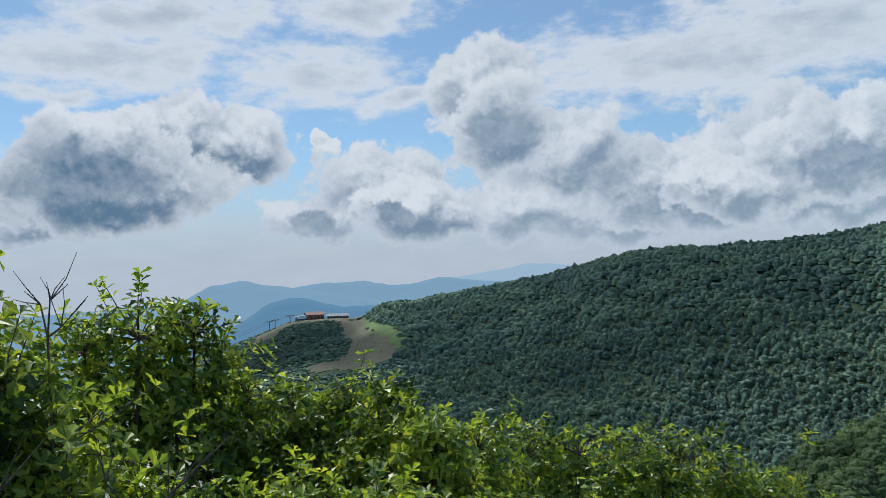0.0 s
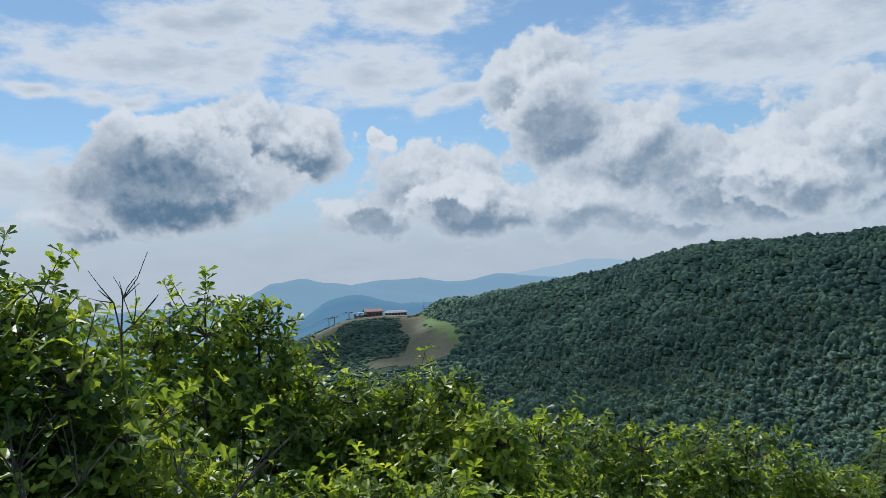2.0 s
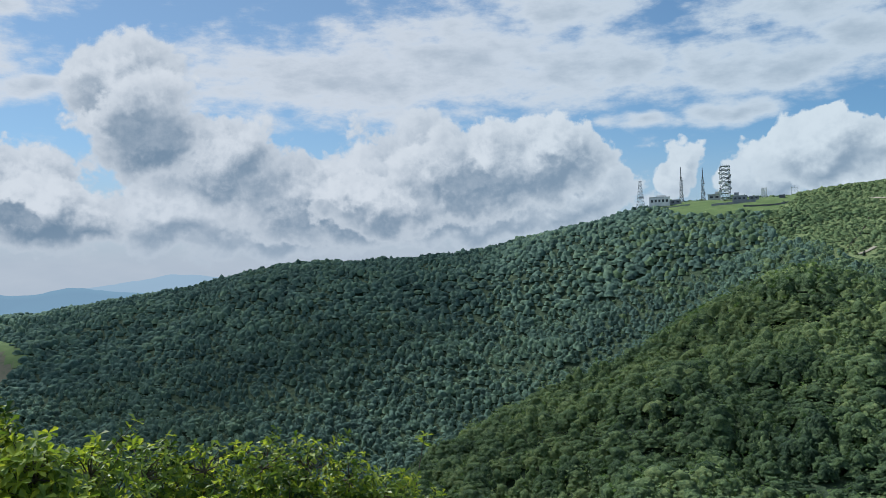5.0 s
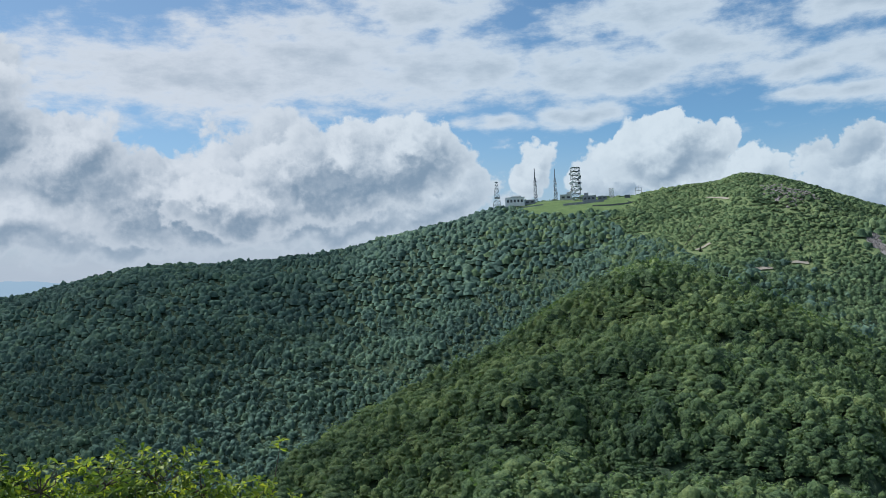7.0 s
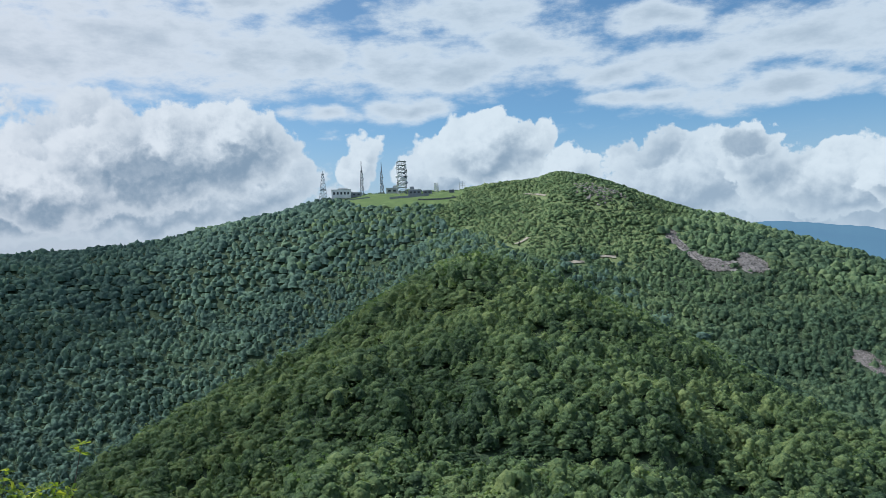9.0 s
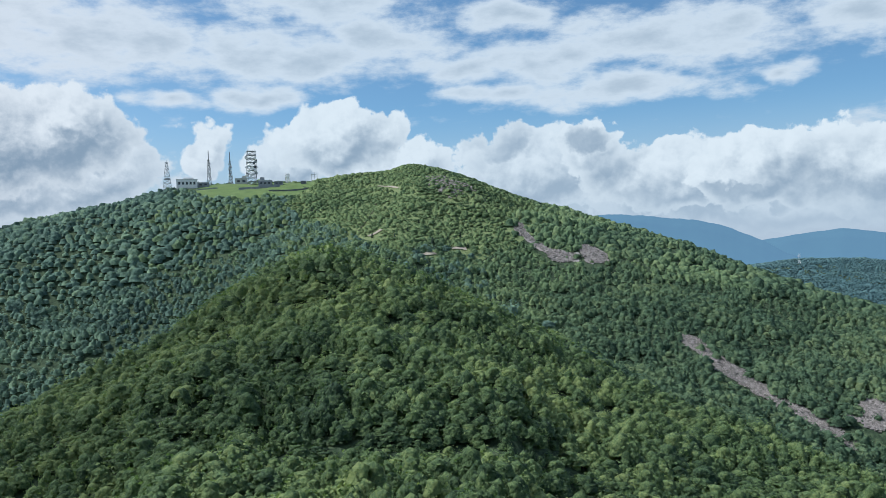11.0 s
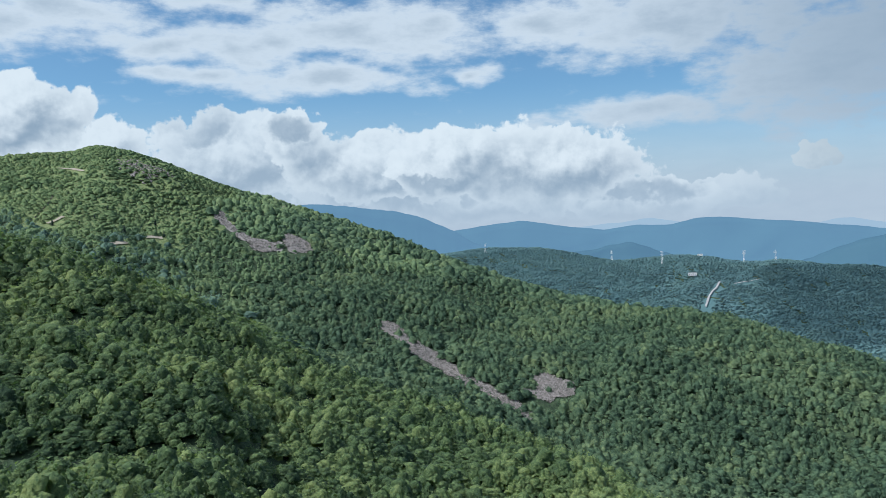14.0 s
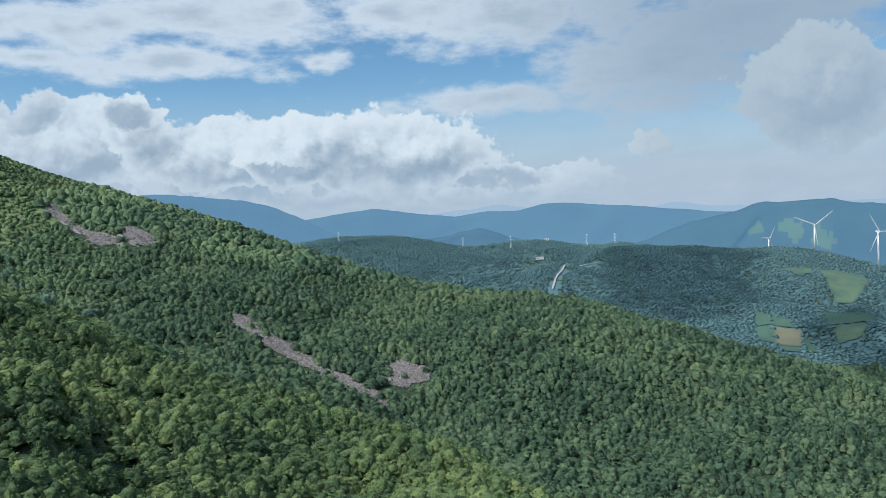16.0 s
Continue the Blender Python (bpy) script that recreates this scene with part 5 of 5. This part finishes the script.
def house(name, az, r, w, d, h, wall, label, windows=0, roof_box=None, lift=-0.6, turn=0.0, roof=None):
    t = thing(name, at(az, r, lift), facing(az) + turn, label, "building")
    bm = bmesh.new()
    box(bm, 0, 0, 0, w, d, h)
    bmesh.ops.bevel(bm, geom=bm.edges[:], offset=0.06, segments=1, affect="EDGES")
    part("wall", bm, wall, t)
    bm = bmesh.new()
    box(bm, 0, 0, h, w + 0.5, d + 0.5, 0.4)
    part("roof", bm, roof or CONCRETE, t)
    for k in range(windows):
        bm = bmesh.new()
        box(bm, (k + 0.5) / windows * w * 0.9 - w * 0.45, -d / 2 - 0.02, h * 0.45, w / windows * 0.5, 0.12, h * 0.3)
        part("window", bm, DARKGLASS, t)
    if roof_box:
        bm = bmesh.new()
        x, ww, hh = roof_box
        box(bm, x, 0, h + 0.4, ww, d * 0.5, hh)
        part("roof_room", bm, wall, t)
    return t


radio_mast(38.2, 782, 30.5, 8.5, 1.8, 9, 0.0, "plain", "pale steel lattice radio mast standing at the end of the top")
radio_mast(40.9, 790, 34.5, 3.4, 1.6, 8, 1.6, "spire", "grey lattice radio mast with antennas and a slim spire")
radio_mast(42.3, 792, 32.0, 3.2, 1.4, 8, 1.6, "spire", "grey lattice radio mast with antennas and a slim spire")
relay_tower(43.72, 770, 31.5, 7.4)
house("station_building", 39.45, 768, 18, 9, 8.0, WHITE, "low pale concrete radio station building on the top", 5, (1.5, 9, 1.6), 0.6)
house("station_building", 40.5, 772, 10, 7, 4.6, GREYWALL, "low grey annexe beside the radio station building", 2)
house("station_building", 43.0, 792, 11, 8, 6.0, CONCRETE, "white block building behind the relay tower", 2, (3, 4, 2.4))
house("station_building", 44.6, 752, 12, 8, 5.6, GREYWALL, "grey block building beside the relay tower", 3, (-2.5, 4, 2.8))
house("station_building", 45.5, 758, 8, 6, 3.6, GREYWALL, "small grey block building on the terrace", 2)


def retaining_wall(az, r, length, h, label, mat):
    t = thing("retaining_wall", at(az, r, -0.8), facing(az), label, "wall", "walls of the terraces")
    n = int(length / 4)
    for k in range(n):
        x = (k + 0.5) * length / n - length / 2
        a = az + math.degrees(x / r)
        bm = bmesh.new()
        box(bm, x, 0, at(a, r)[2] - at(az, r)[2], length / n - 0.08, 0.8, h + 0.8)
        part("wall_panel", bm, mat, t)


retaining_wall(44.2, 742, 36, 2.2, "low grey retaining wall along the grass terrace", GREYWALL)
retaining_wall(46.3, 728, 38, 1.6, "dark low wall across the grass terrace", DARKSTEEL)
retaining_wall(40.6, 752, 22, 1.2, "low dark wall at the edge of the grass", GREYWALL)


def small_masts():
    t = thing("water_tower", at(46.12, 790, -0.4), facing(46), "small pale steel frame tower", "tower")
    bm = bmesh.new()
    lattice(bm, 9.5, 4.6, 4.0, 5, 0.4)
    part("lattice", bm, WHITE, t)
    t = thing("antenna_frame", at(47.95, 785, -0.4), facing(48), "two thin poles joined by a steel frame", "antenna")
    for x in (-2.6, 0.4, 2.8):
        bm = bmesh.new()
        bar(bm, (x, 0, 0), (x, 0, 9.5 - abs(x) * 0.5), 0.3)
        part("pole", bm, STEEL, t)
    bm = bmesh.new()
    bar(bm, (-2.6, 0, 7.5), (2.8, 0, 7.5), 0.3)
    bar(bm, (-2.6, 0, 5.0), (2.8, 0, 5.0), 0.3)
    part("crossbar", bm, STEEL, t)
    t = thing("shed", at(47.2, 752, -0.4), facing(47), "small dark shed on the terrace", "shed")
    bm = bmesh.new()
    box(bm, 0, 0, 0, 5, 4, 3.2)
    part("wall", bm, DARKSTEEL, t)


small_masts()


def rock(bm, at_, s, rs):
    r = bmesh.ops.create_icosphere(bm, subdivisions=1, radius=1.0)
    m = Matrix.Translation(at_) @ Euler(rs.uniform(0, 6, 3)).to_matrix().to_4x4() @ Matrix.Diagonal((s * rs.uniform(0.7, 1.3), s * rs.uniform(0.6, 1.1), s * rs.uniform(0.4, 0.8), 1))
    for v in r["verts"]:
        v.co = m @ (v.co * rs.uniform(0.8, 1.15))


def cairn():
    rs = np.random.RandomState(4)
    t = thing("summit_cairn", at(54.9, 836, -0.2), 0, "grey stone cairn and boulders on the summit", "cairn")
    for k in range(14):
        bm = bmesh.new()
        q = k / 14
        rock(bm, (rs.uniform(-1, 1) * (1 - q), rs.uniform(-1, 1) * (1 - q), 3.6 * q), 1.0 * (1 - q) + 0.25, rs)
        part("stone", bm, STONE, t)
    for k in range(12):
        az, r = 54.4 + rs.uniform(-0.9, 1.2), 815 + rs.uniform(-25, 15)
        b = new("boulder", None)
        b.matrix_basis = pose(*at(az, r, 0.1))
        tagged(b, "grey granite boulder on the grassy summit", "boulder", "summit boulders")
        bm = bmesh.new()
        rock(bm, (0, 0, 0), rs.uniform(0.8, 2.2), rs)
        part("stone", bm, STONE, b)


cairn()

# paths on the summit slope
for _i, (_w, _l) in enumerate(((2.4, "pale gravel path climbing to the summit"), (2.2, "pale gravel path on the shoulder"), (4.2, "pale gravel turn of the path among scrub"),
                               (3.4, "pale gravel stretch of the path"), (3.0, "pale bare patch near the ridge"))):
    strip(f"path_{_i + 1}", PATHS[_i], _w, GRAVEL, _l, "path", 0.9)


def fence_line():
    t = thing("fence", at(51.6, 600), 0, "wooden post and rail fence up the summit slope", "fence")
    o = Vector(at(51.6, 600))
    line = [(52.25, 655), (52.0, 625), (51.7, 598), (51.2, 580), (50.7, 563)]
    last = None
    for k in range(41):
        u = k / 10
        i = min(int(u), 3)
        az = line[i][0] + (line[i + 1][0] - line[i][0]) * (u - i)
        r = line[i][1] + (line[i + 1][1] - line[i][1]) * (u - i)
        p = Vector(at(az, r)) - o
        bm = bmesh.new()
        bar(bm, p - Vector((0, 0, 0.3)), p + Vector((0, 0, 1.5)), 0.32)
        part("post", bm, BARK, t)
        if last is not None:
            for h in (0.7, 1.3):
                bm = bmesh.new()
                bar(bm, last + Vector((0, 0, h)), p + Vector((0, 0, h)), 0.22)
                part("rail", bm, BARK, t)
        last = p


fence_line()


def stones(name, poly, n, size, seed, label):
    """Loose stones lying on a bed of scree."""
    rs = np.random.RandomState(seed)
    p = np.array(poly)
    az = rs.uniform(p[:, 0].min(), p[:, 0].max(), n * 6)
    r = rs.uniform(p[:, 1].min(), p[:, 1].max(), n * 6)
    ok = within(az, r, poly)
    az, r = az[ok][:n], r[ok][:n]
    x, y = r * np.sin(np.radians(az)), r * np.cos(np.radians(az))
    z = land_z(x, y) + 0.45
    base = np.array([(1, 0, 0), (-1, 0, 0), (0, 1, 0), (0, -1, 0), (0, 0, 1), (0, 0, -1)], float)
    fc = np.array([(0, 2, 4), (2, 1, 4), (1, 3, 4), (3, 0, 4), (2, 0, 5), (1, 2, 5), (3, 1, 5), (0, 3, 5)])
    m = len(x)
    a, tilt = rs.uniform(0, 6.283, m), rs.uniform(-0.5, 0.5, m)
    s = size * rs.uniform(0.4, 1.3, (m, 3)) * (1, 0.8, 0.6)
    v = base[None] * s[:, None] * rs.uniform(0.7, 1.2, (m, 6, 1))
    vz = v[:, :, 2] + v[:, :, 0] * tilt[:, None]
    ca, sa = np.cos(a)[:, None], np.sin(a)[:, None]
    q = np.stack([v[:, :, 0] * ca - v[:, :, 1] * sa + x[:, None], v[:, :, 0] * sa + v[:, :, 1] * ca + y[:, None], vz + z[:, None]], -1)
    f = fc[None] + (np.arange(m) * 6)[:, None, None]
    tagged(new(name, mesh_from(name, q.reshape(-1, 3), f.reshape(-1, 3), [STONE], smooth=False)), label, "stones", kind="stuff")


stones("loose_stones", SCREE_UPPER, 1100, 1.0, 31, "grey angular stones of the upper scree")
stones("loose_stones", SUMMIT_ROCKS, 420, 1.5, 35, "pale grey boulders among scrub below the summit")
stones("loose_stones", SCREE_SIDE, 500, 0.9, 34, "grey angular stones between bushes on the upper slope")
stones("loose_stones", SCREE_LONG, 2600, 0.75, 32, "grey angular stones of the long scree chute")
stones("loose_stones", SCREE_HEAP, 1100, 0.8, 33, "grey angular stones of the lower scree")

# ---------------------------------------------------------------- lift station on the saddle


def lift_station():
    az = -9.35
    t = thing("lift_station", at(az, 955, -0.3), facing(az) + 8, "gondola lift station with red roof and open boarding deck", "building")
    bm = bmesh.new()
    box(bm, 6, 0, 0, 18, 16, 6.4)
    part("wall", bm, BRICK, t)
    bm = bmesh.new()
    for sy in (-1, 1):
        vs = [bm.verts.new(p) for p in ((-6, sy * 9.5, 6.2), (16, sy * 9.5, 6.2), (16, 0, 9.4), (-6, 0, 9.4), (-6, sy * 9.5, 6.6), (16, sy * 9.5, 6.6), (16, 0, 9.8), (-6, 0, 9.8))]
        for q in ((0, 1, 2, 3), (7, 6, 5, 4), (0, 4, 5, 1), (1, 5, 6, 2), (3, 7, 4, 0)):
            bm.faces.new([vs[i] for i in q])
    bmesh.ops.recalc_face_normals(bm, faces=bm.faces[:])
    part("roof", bm, REDROOF, t)
    bm = bmesh.new()
    box(bm, -10, 0, 4.6, 15, 13, 1.0)
    part("canopy", bm, CONCRETE, t, "pale flat canopy over the boarding deck")
    for x in (-16, -10, -4):
        for y in (-5, 5):
            bm = bmesh.new()
            bar(bm, (x, y, -1.5), (x, y, 4.6), 0.7)
            part("column", bm, GREYWALL, t)
    bm = bmesh.new()
    box(bm, -9, 0, 0.6, 15, 11, 1.8)
    part("boarding_deck", bm, DARKSTEEL, t)
    for k in range(4):
        bm = bmesh.new()
        box(bm, 0.5 + 4 * k, -8.05, 2.2, 2.4, 0.15, 2.2)
        part("window", bm, DARKGLASS, t)


lift_station()


def lodge():
    az = -7.45
    t = thing("lodge", at(az, 950, -0.3), facing(az), "long low lodge with grey hipped roof and dark windows", "building")
    bm = bmesh.new()
    box(bm, 0, 0, 0, 25, 11, 4.0)
    part("wall", bm, GREYWALL, t)
    bm = bmesh.new()
    lo = [bm.verts.new(p) for p in ((-14, -6.8, 3.9), (14, -6.8, 3.9), (14, 6.8, 3.9), (-14, 6.8, 3.9))]
    hi = [bm.verts.new(p) for p in ((-11, -1, 6.4), (11, -1, 6.4), (11, 1, 6.4), (-11, 1, 6.4))]
    bm.faces.new(hi)
    bm.faces.new(lo[::-1])
    for k in range(4):
        bm.faces.new((lo[k], lo[(k + 1) % 4], hi[(k + 1) % 4], hi[k]))
    part("roof", bm, GREYWALL, t)
    for k in range(7):
        bm = bmesh.new()
        box(bm, -10.5 + 3.5 * k, -5.55, 1.2, 2.2, 0.15, 1.8)
        part("window", bm, DARKGLASS, t)
    t = thing("flag_pole", at(-5.5, 895, -0.2), 0, "thin grey pole on the saddle", "pole")
    bm = bmesh.new()
    bar(bm, (0, 0, 0), (0, 0, 14), 0.35, 0.2, 6)
    part("shaft", bm, STEEL, t)


lodge()

PYLONS = [(-10.72, 960, 9.5), (-11.74, 985, 11.0), (-12.12, 1000, 12.0)]


def lift_tower(az, r, h):
    t = thing("lift_pylon", at(az, r, -0.4), facing(az) + 20, "dark steel lift pylon with a wide crossarm", "pylon", "lift pylons")
    bm = bmesh.new()
    bar(bm, (0, 0, 0), (0, 0, h), 1.0, 0.8, 8)
    part("shaft", bm, DARKSTEEL, t)
    bm = bmesh.new()
    box(bm, 0, 0, h - 0.4, 8.5, 0.8, 0.8)
    part("crossarm", bm, DARKSTEEL, t)
    for x in (-3.6, 3.6):
        bm = bmesh.new()
        box(bm, x, 0, h + 0.2, 0.6, 3.6, 0.5)
        part("sheave_train", bm, DARKSTEEL, t)


for p in PYLONS:
    lift_tower(*p)


def ropeway():
    ends = [Vector(at(-10.3, 955)) + Vector((0, 0, 6.5)), Vector(at(-10.72, 960)) + Vector((0, 0, 9.3)), Vector(at(-11.74, 985)) + Vector((0, 0, 10.8)),
            Vector(at(-12.12, 1000)) + Vector((0, 0, 11.8))]
    low = Vector((1080 * math.sin(radians(-17.5)), 1080 * math.cos(radians(-17.5)), EYE + 1080 * math.tan(radians(-4.6))))
    n = 0
    for side in (-3.4, 3.4):
        off = Vector((side, 0, 0.3))
        t = thing("haul_rope", (0, 0, 0), 0, "dark steel haul rope of the gondola lift", "cable", "ropes of the lift")
        bm = bmesh.new()
        for a, b in zip(ends, ends[1:]):
            bar(bm, a + off, b + off, 0.22)
        for k in range(10):
            def sag(u):
                return ends[-1].lerp(low, u) + off - Vector((0, 0, 9 * u * (1 - u)))
            bar(bm, sag(k / 10), sag((k + 1) / 10), 0.22)
        part("rope", bm, DARKSTEEL, t)
        for u in ((0.38,), (0.75,))[n]:
            p = sag(u)
            g = thing("gondola", tuple(p), 0, "small dark gondola cabin hanging from the rope", "gondola", "gondolas")
            bm = bmesh.new()
            box(bm, 0, 0, -4.4, 2.2, 2.0, 2.6)
            bmesh.ops.bevel(bm, geom=bm.edges[:], offset=0.4, segments=2, affect="EDGES")
            part("cabin", bm, DARKSTEEL, g)
            bm = bmesh.new()
            bar(bm, (0, 0, -1.9), (0, 0, 0.1), 0.25)
            part("hanger", bm, DARKSTEEL, g)
        n += 1


ropeway()

# ---------------------------------------------------------------- the hills across the valley


def turbine(az, r, hub_el, blade, turn, yaw, label="white three-bladed wind turbine on the hill"):
    x, y, z = at(az, r, -1.0)
    h = EYE + r * math.tan(radians(hub_el)) - z
    t = thing("wind_turbine", (x, y, z), facing(az) + yaw, label, "wind turbine", "wind turbines")
    bm = bmesh.new()
    bar(bm, (0, 0, 0), (0, 0, h), 4.2, 2.4, 16)
    part("tower", bm, WHITE, t, smooth=True)
    bm = bmesh.new()
    box(bm, 0, 1.5, h - 1.4, 3.2, 9, 3.2)
    bmesh.ops.bevel(bm, geom=bm.edges[:], offset=0.7, segments=2, affect="EDGES")
    part("nacelle", bm, WHITE, t)
    bm = bmesh.new()
    bmesh.ops.create_uvsphere(bm, u_segments=12, v_segments=8, radius=1.7, matrix=Matrix.Translation((0, -3.6, h)))
    hub = part("hub", bm, WHITE, t)
    for k in range(3):
        a = radians(turn + 120 * k)
        bm = bmesh.new()
        ring = []
        for lead, u in ((0.9, 0.0), (2.1, 0.15), (1.5, 0.5), (0.5, 1.0)):
            ring.append([bm.verts.new((sx * lead * 0.9, dy * (0.55 * (1 - u) + 0.12), u * blade)) for sx, dy in ((-0.5, 0), (0.2, -1), (1.0, 0), (0.2, 1))])
        for p, q in zip(ring, ring[1:]):
            for i in range(4):
                bm.faces.new((p[i], p[(i + 1) % 4], q[(i + 1) % 4], q[i]))
        bm.faces.new(ring[-1])
        bmesh.ops.transform(bm, matrix=Matrix.Translation((0, -3.8, h)) @ Matrix.Rotation(a, 4, "Y"), verts=bm.verts[:])
        bmesh.ops.recalc_face_normals(bm, faces=bm.faces[:])
        part("blade", bm, WHITE, hub)


turbine(112.23, 2050, -2.03, 50, 53, 18)
turbine(115.83, 1740, -2.57, 42, -31, 38)
turbine(109.5, 2260, -2.82, 34, 34, 50)


def power_pylon(az, r, h):
    t = thing("power_pylon", at(az, r, -0.5), facing(az), "pale steel lattice power pylon on the wooded hill", "pylon", "power pylons")
    bm = bmesh.new()
    lattice(bm, h, 5.0, 1.2, 6, 0.30)
    part("lattice", bm, WHITE, t)
    for k, w in ((0.74, 8), (0.85, 7), (0.95, 6)):
        bm = bmesh.new()
        box(bm, 0, 0, h * k, w, 0.5, 0.5)
        part("crossarm", bm, WHITE, t)


for q in ((97.68, 1930, 30), (99.61, 2050, 27), (92.42, 1850, 30), (89.08, 2080, 26), (80.36, 1975, 24)):
    power_pylon(*q)

strip("road", ROAD, 3.2, ASPHALT, "pale grey road winding through the woods", "road", 3.0)
house("depot", 94.4, 1752, 17, 12, 5, WHITE, "pale low building in a clearing of the woods", 4, None, 1.0)
house("house", 94.9, 1985, 12, 9, 4, WHITE, "small white house at the top of the hill", 2, None, 2.0)


def field(poly, mat, label):
    patch("field", poly, mat, label, "field", 3.5, 1.6, 0.10)


# Field colours are dulled and blued to hold the valley haze.
CROP = material("hazed crop", lambda n: blend(n, n.noise(spot(n), 0.03, 5, 0.6), (0.3, (0.048, 0.098, 0.082)), (0.7, (0.070, 0.128, 0.092))), 0.9, 0.1, (0.5, 0.3, 4))
SOIL = material("hazed dry field", lambda n: blend(n, n.noise(spot(n), 0.03, 5, 0.6), (0.3, (0.105, 0.12, 0.085)), (0.7, (0.14, 0.145, 0.10))), 0.9, 0.1, (0.5, 0.3, 4))
MEADOW = material("hazed hill meadow", lambda n: blend(n, n.noise(spot(n), 0.03, 6, 0.65), (0.35, (0.055, 0.105, 0.085)), (0.6, (0.095, 0.145, 0.095))), 0.9, 0.1, (0.3, 0.5, 4))
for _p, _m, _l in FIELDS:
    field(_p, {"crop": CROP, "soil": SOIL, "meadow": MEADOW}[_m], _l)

# ---------------------------------------------------------------- unseen clouds, added to shade the slopes
def cloud_stuff():
    """Cloud: thick in the middle, thinning to the rim and letting the sun through."""
    m = bpy.data.materials.new("cloud")
    m.use_nodes = True
    n = Nodes(m.node_tree)
    d, t, x = n.add("ShaderNodeBsdfDiffuse"), n.add("ShaderNodeBsdfTransparent"), n.add("ShaderNodeMixShader")
    d.inputs[0].default_value = (0.85, 0.86, 0.88, 1)
    broken = n.ramp(n.noise(spot(n), 0.012, 5.0, 0.6), 0.30, 0.62, 0.45, 1.0)
    n.put(x.inputs[0], n.math("MULTIPLY", toned(n), broken))
    n.put(x.inputs[1], t.outputs[0]), n.put(x.inputs[2], d.outputs[0])
    n.put(n.add("ShaderNodeOutputMaterial").inputs[0], x.outputs[0])
    return m


CLOUD = cloud_stuff()


def cloud(shade, seed, thick, step=14.0):
    """A flat-based cloud overhead; shade is the ground in its shadow, as (bearing, distance)."""
    up = toward(SUN_AZ, SUN_EL)
    p = np.array([at(*q) for q in shade])
    xy = p[:, :2] + np.outer((1250 - p[:, 2]) / up.z, (up.x, up.y))
    lo, hi = xy.min(0) - 4 * step, xy.max(0) + 4 * step
    gx, gy = np.meshgrid(np.arange(lo[0], hi[0], step), np.arange(lo[1], hi[1], step), indexing="ij")
    k = 34 * wave(gx / 60, gy / 60, seed, 3), 34 * wave(gx / 60, gy / 60, seed + 1, 3)
    ins = within_xy(gx + k[0], gy + k[1], xy).astype(float)
    dens = ins.copy()
    for _ in range(7):
        q = np.pad(dens, 1, mode="edge")
        dens = (q[:-2, 1:-1] + q[2:, 1:-1] + q[1:-1, :-2] + q[1:-1, 2:] + q[1:-1, 1:-1]) / 5 * ins
    high = 1250 + 70 * np.sqrt(dens) * (0.75 + 0.5 * wave(gx / 40, gy / 40, seed + 2, 3))
    idx = np.arange(gx.size).reshape(gx.shape)
    ok = (ins[:-1, :-1] + ins[1:, :-1] + ins[:-1, 1:] + ins[1:, 1:]) > 0
    q = np.stack([idx[:-1, :-1], idx[1:, :-1], idx[1:, 1:], idx[:-1, 1:]], -1)[ok]
    v = np.concatenate([np.stack([gx, gy, high], -1).reshape(-1, 3), np.stack([gx, gy, 1246 + 0 * gx], -1).reshape(-1, 3)])
    f = np.concatenate([q, q[:, ::-1] + gx.size])
    used, inv = np.unique(f, return_inverse=True)
    tone = np.tile((thick * np.clip(dens * 1.6, 0, 1)).ravel(), 2)[used]
    t = thing("cloud", (0, 0, 0), 0, "unseen white cloud overhead that shades the slopes", "cloud", "clouds overhead")
    c = new("puff", mesh_from("puff", v[used], inv.reshape(-1, 4), [CLOUD], tone=tone))
    c.parent = t


cloud([(28, 860), (30, 780), (28, 700), (24, 640), (19, 590), (14, 540), (10, 480), (4, 440), (-2, 480), (-4, 600), (-4.5, 760), (-4.5, 880)], 1, 0.46)
# Assumed cloud, added to darken the left flank of the spur.
cloud([(16, 140), (20, 240), (29, 320), (39, 400), (45, 400), (44, 290), (40, 200), (34, 130), (24, 110)], 5, 0.34)
# Set to darken the lift station knoll and the ski run.
cloud([(-15, 780), (-12, 670), (-6, 620), (-2.5, 640), (-3, 760), (-5, 920), (-14, 950)], 2, 0.70)
cloud([(100.0, 1900), (103, 2120), (108.2, 2100), (109.2, 1750), (108.8, 1480), (106.5, 1300), (103.5, 1230), (98.0, 1500), (98.8, 1750)], 3, 0.38)
cloud([(111.6, 1370), (113.8, 1500), (116.8, 1330), (120, 1100), (117, 930), (113.2, 930)], 4, 0.45)
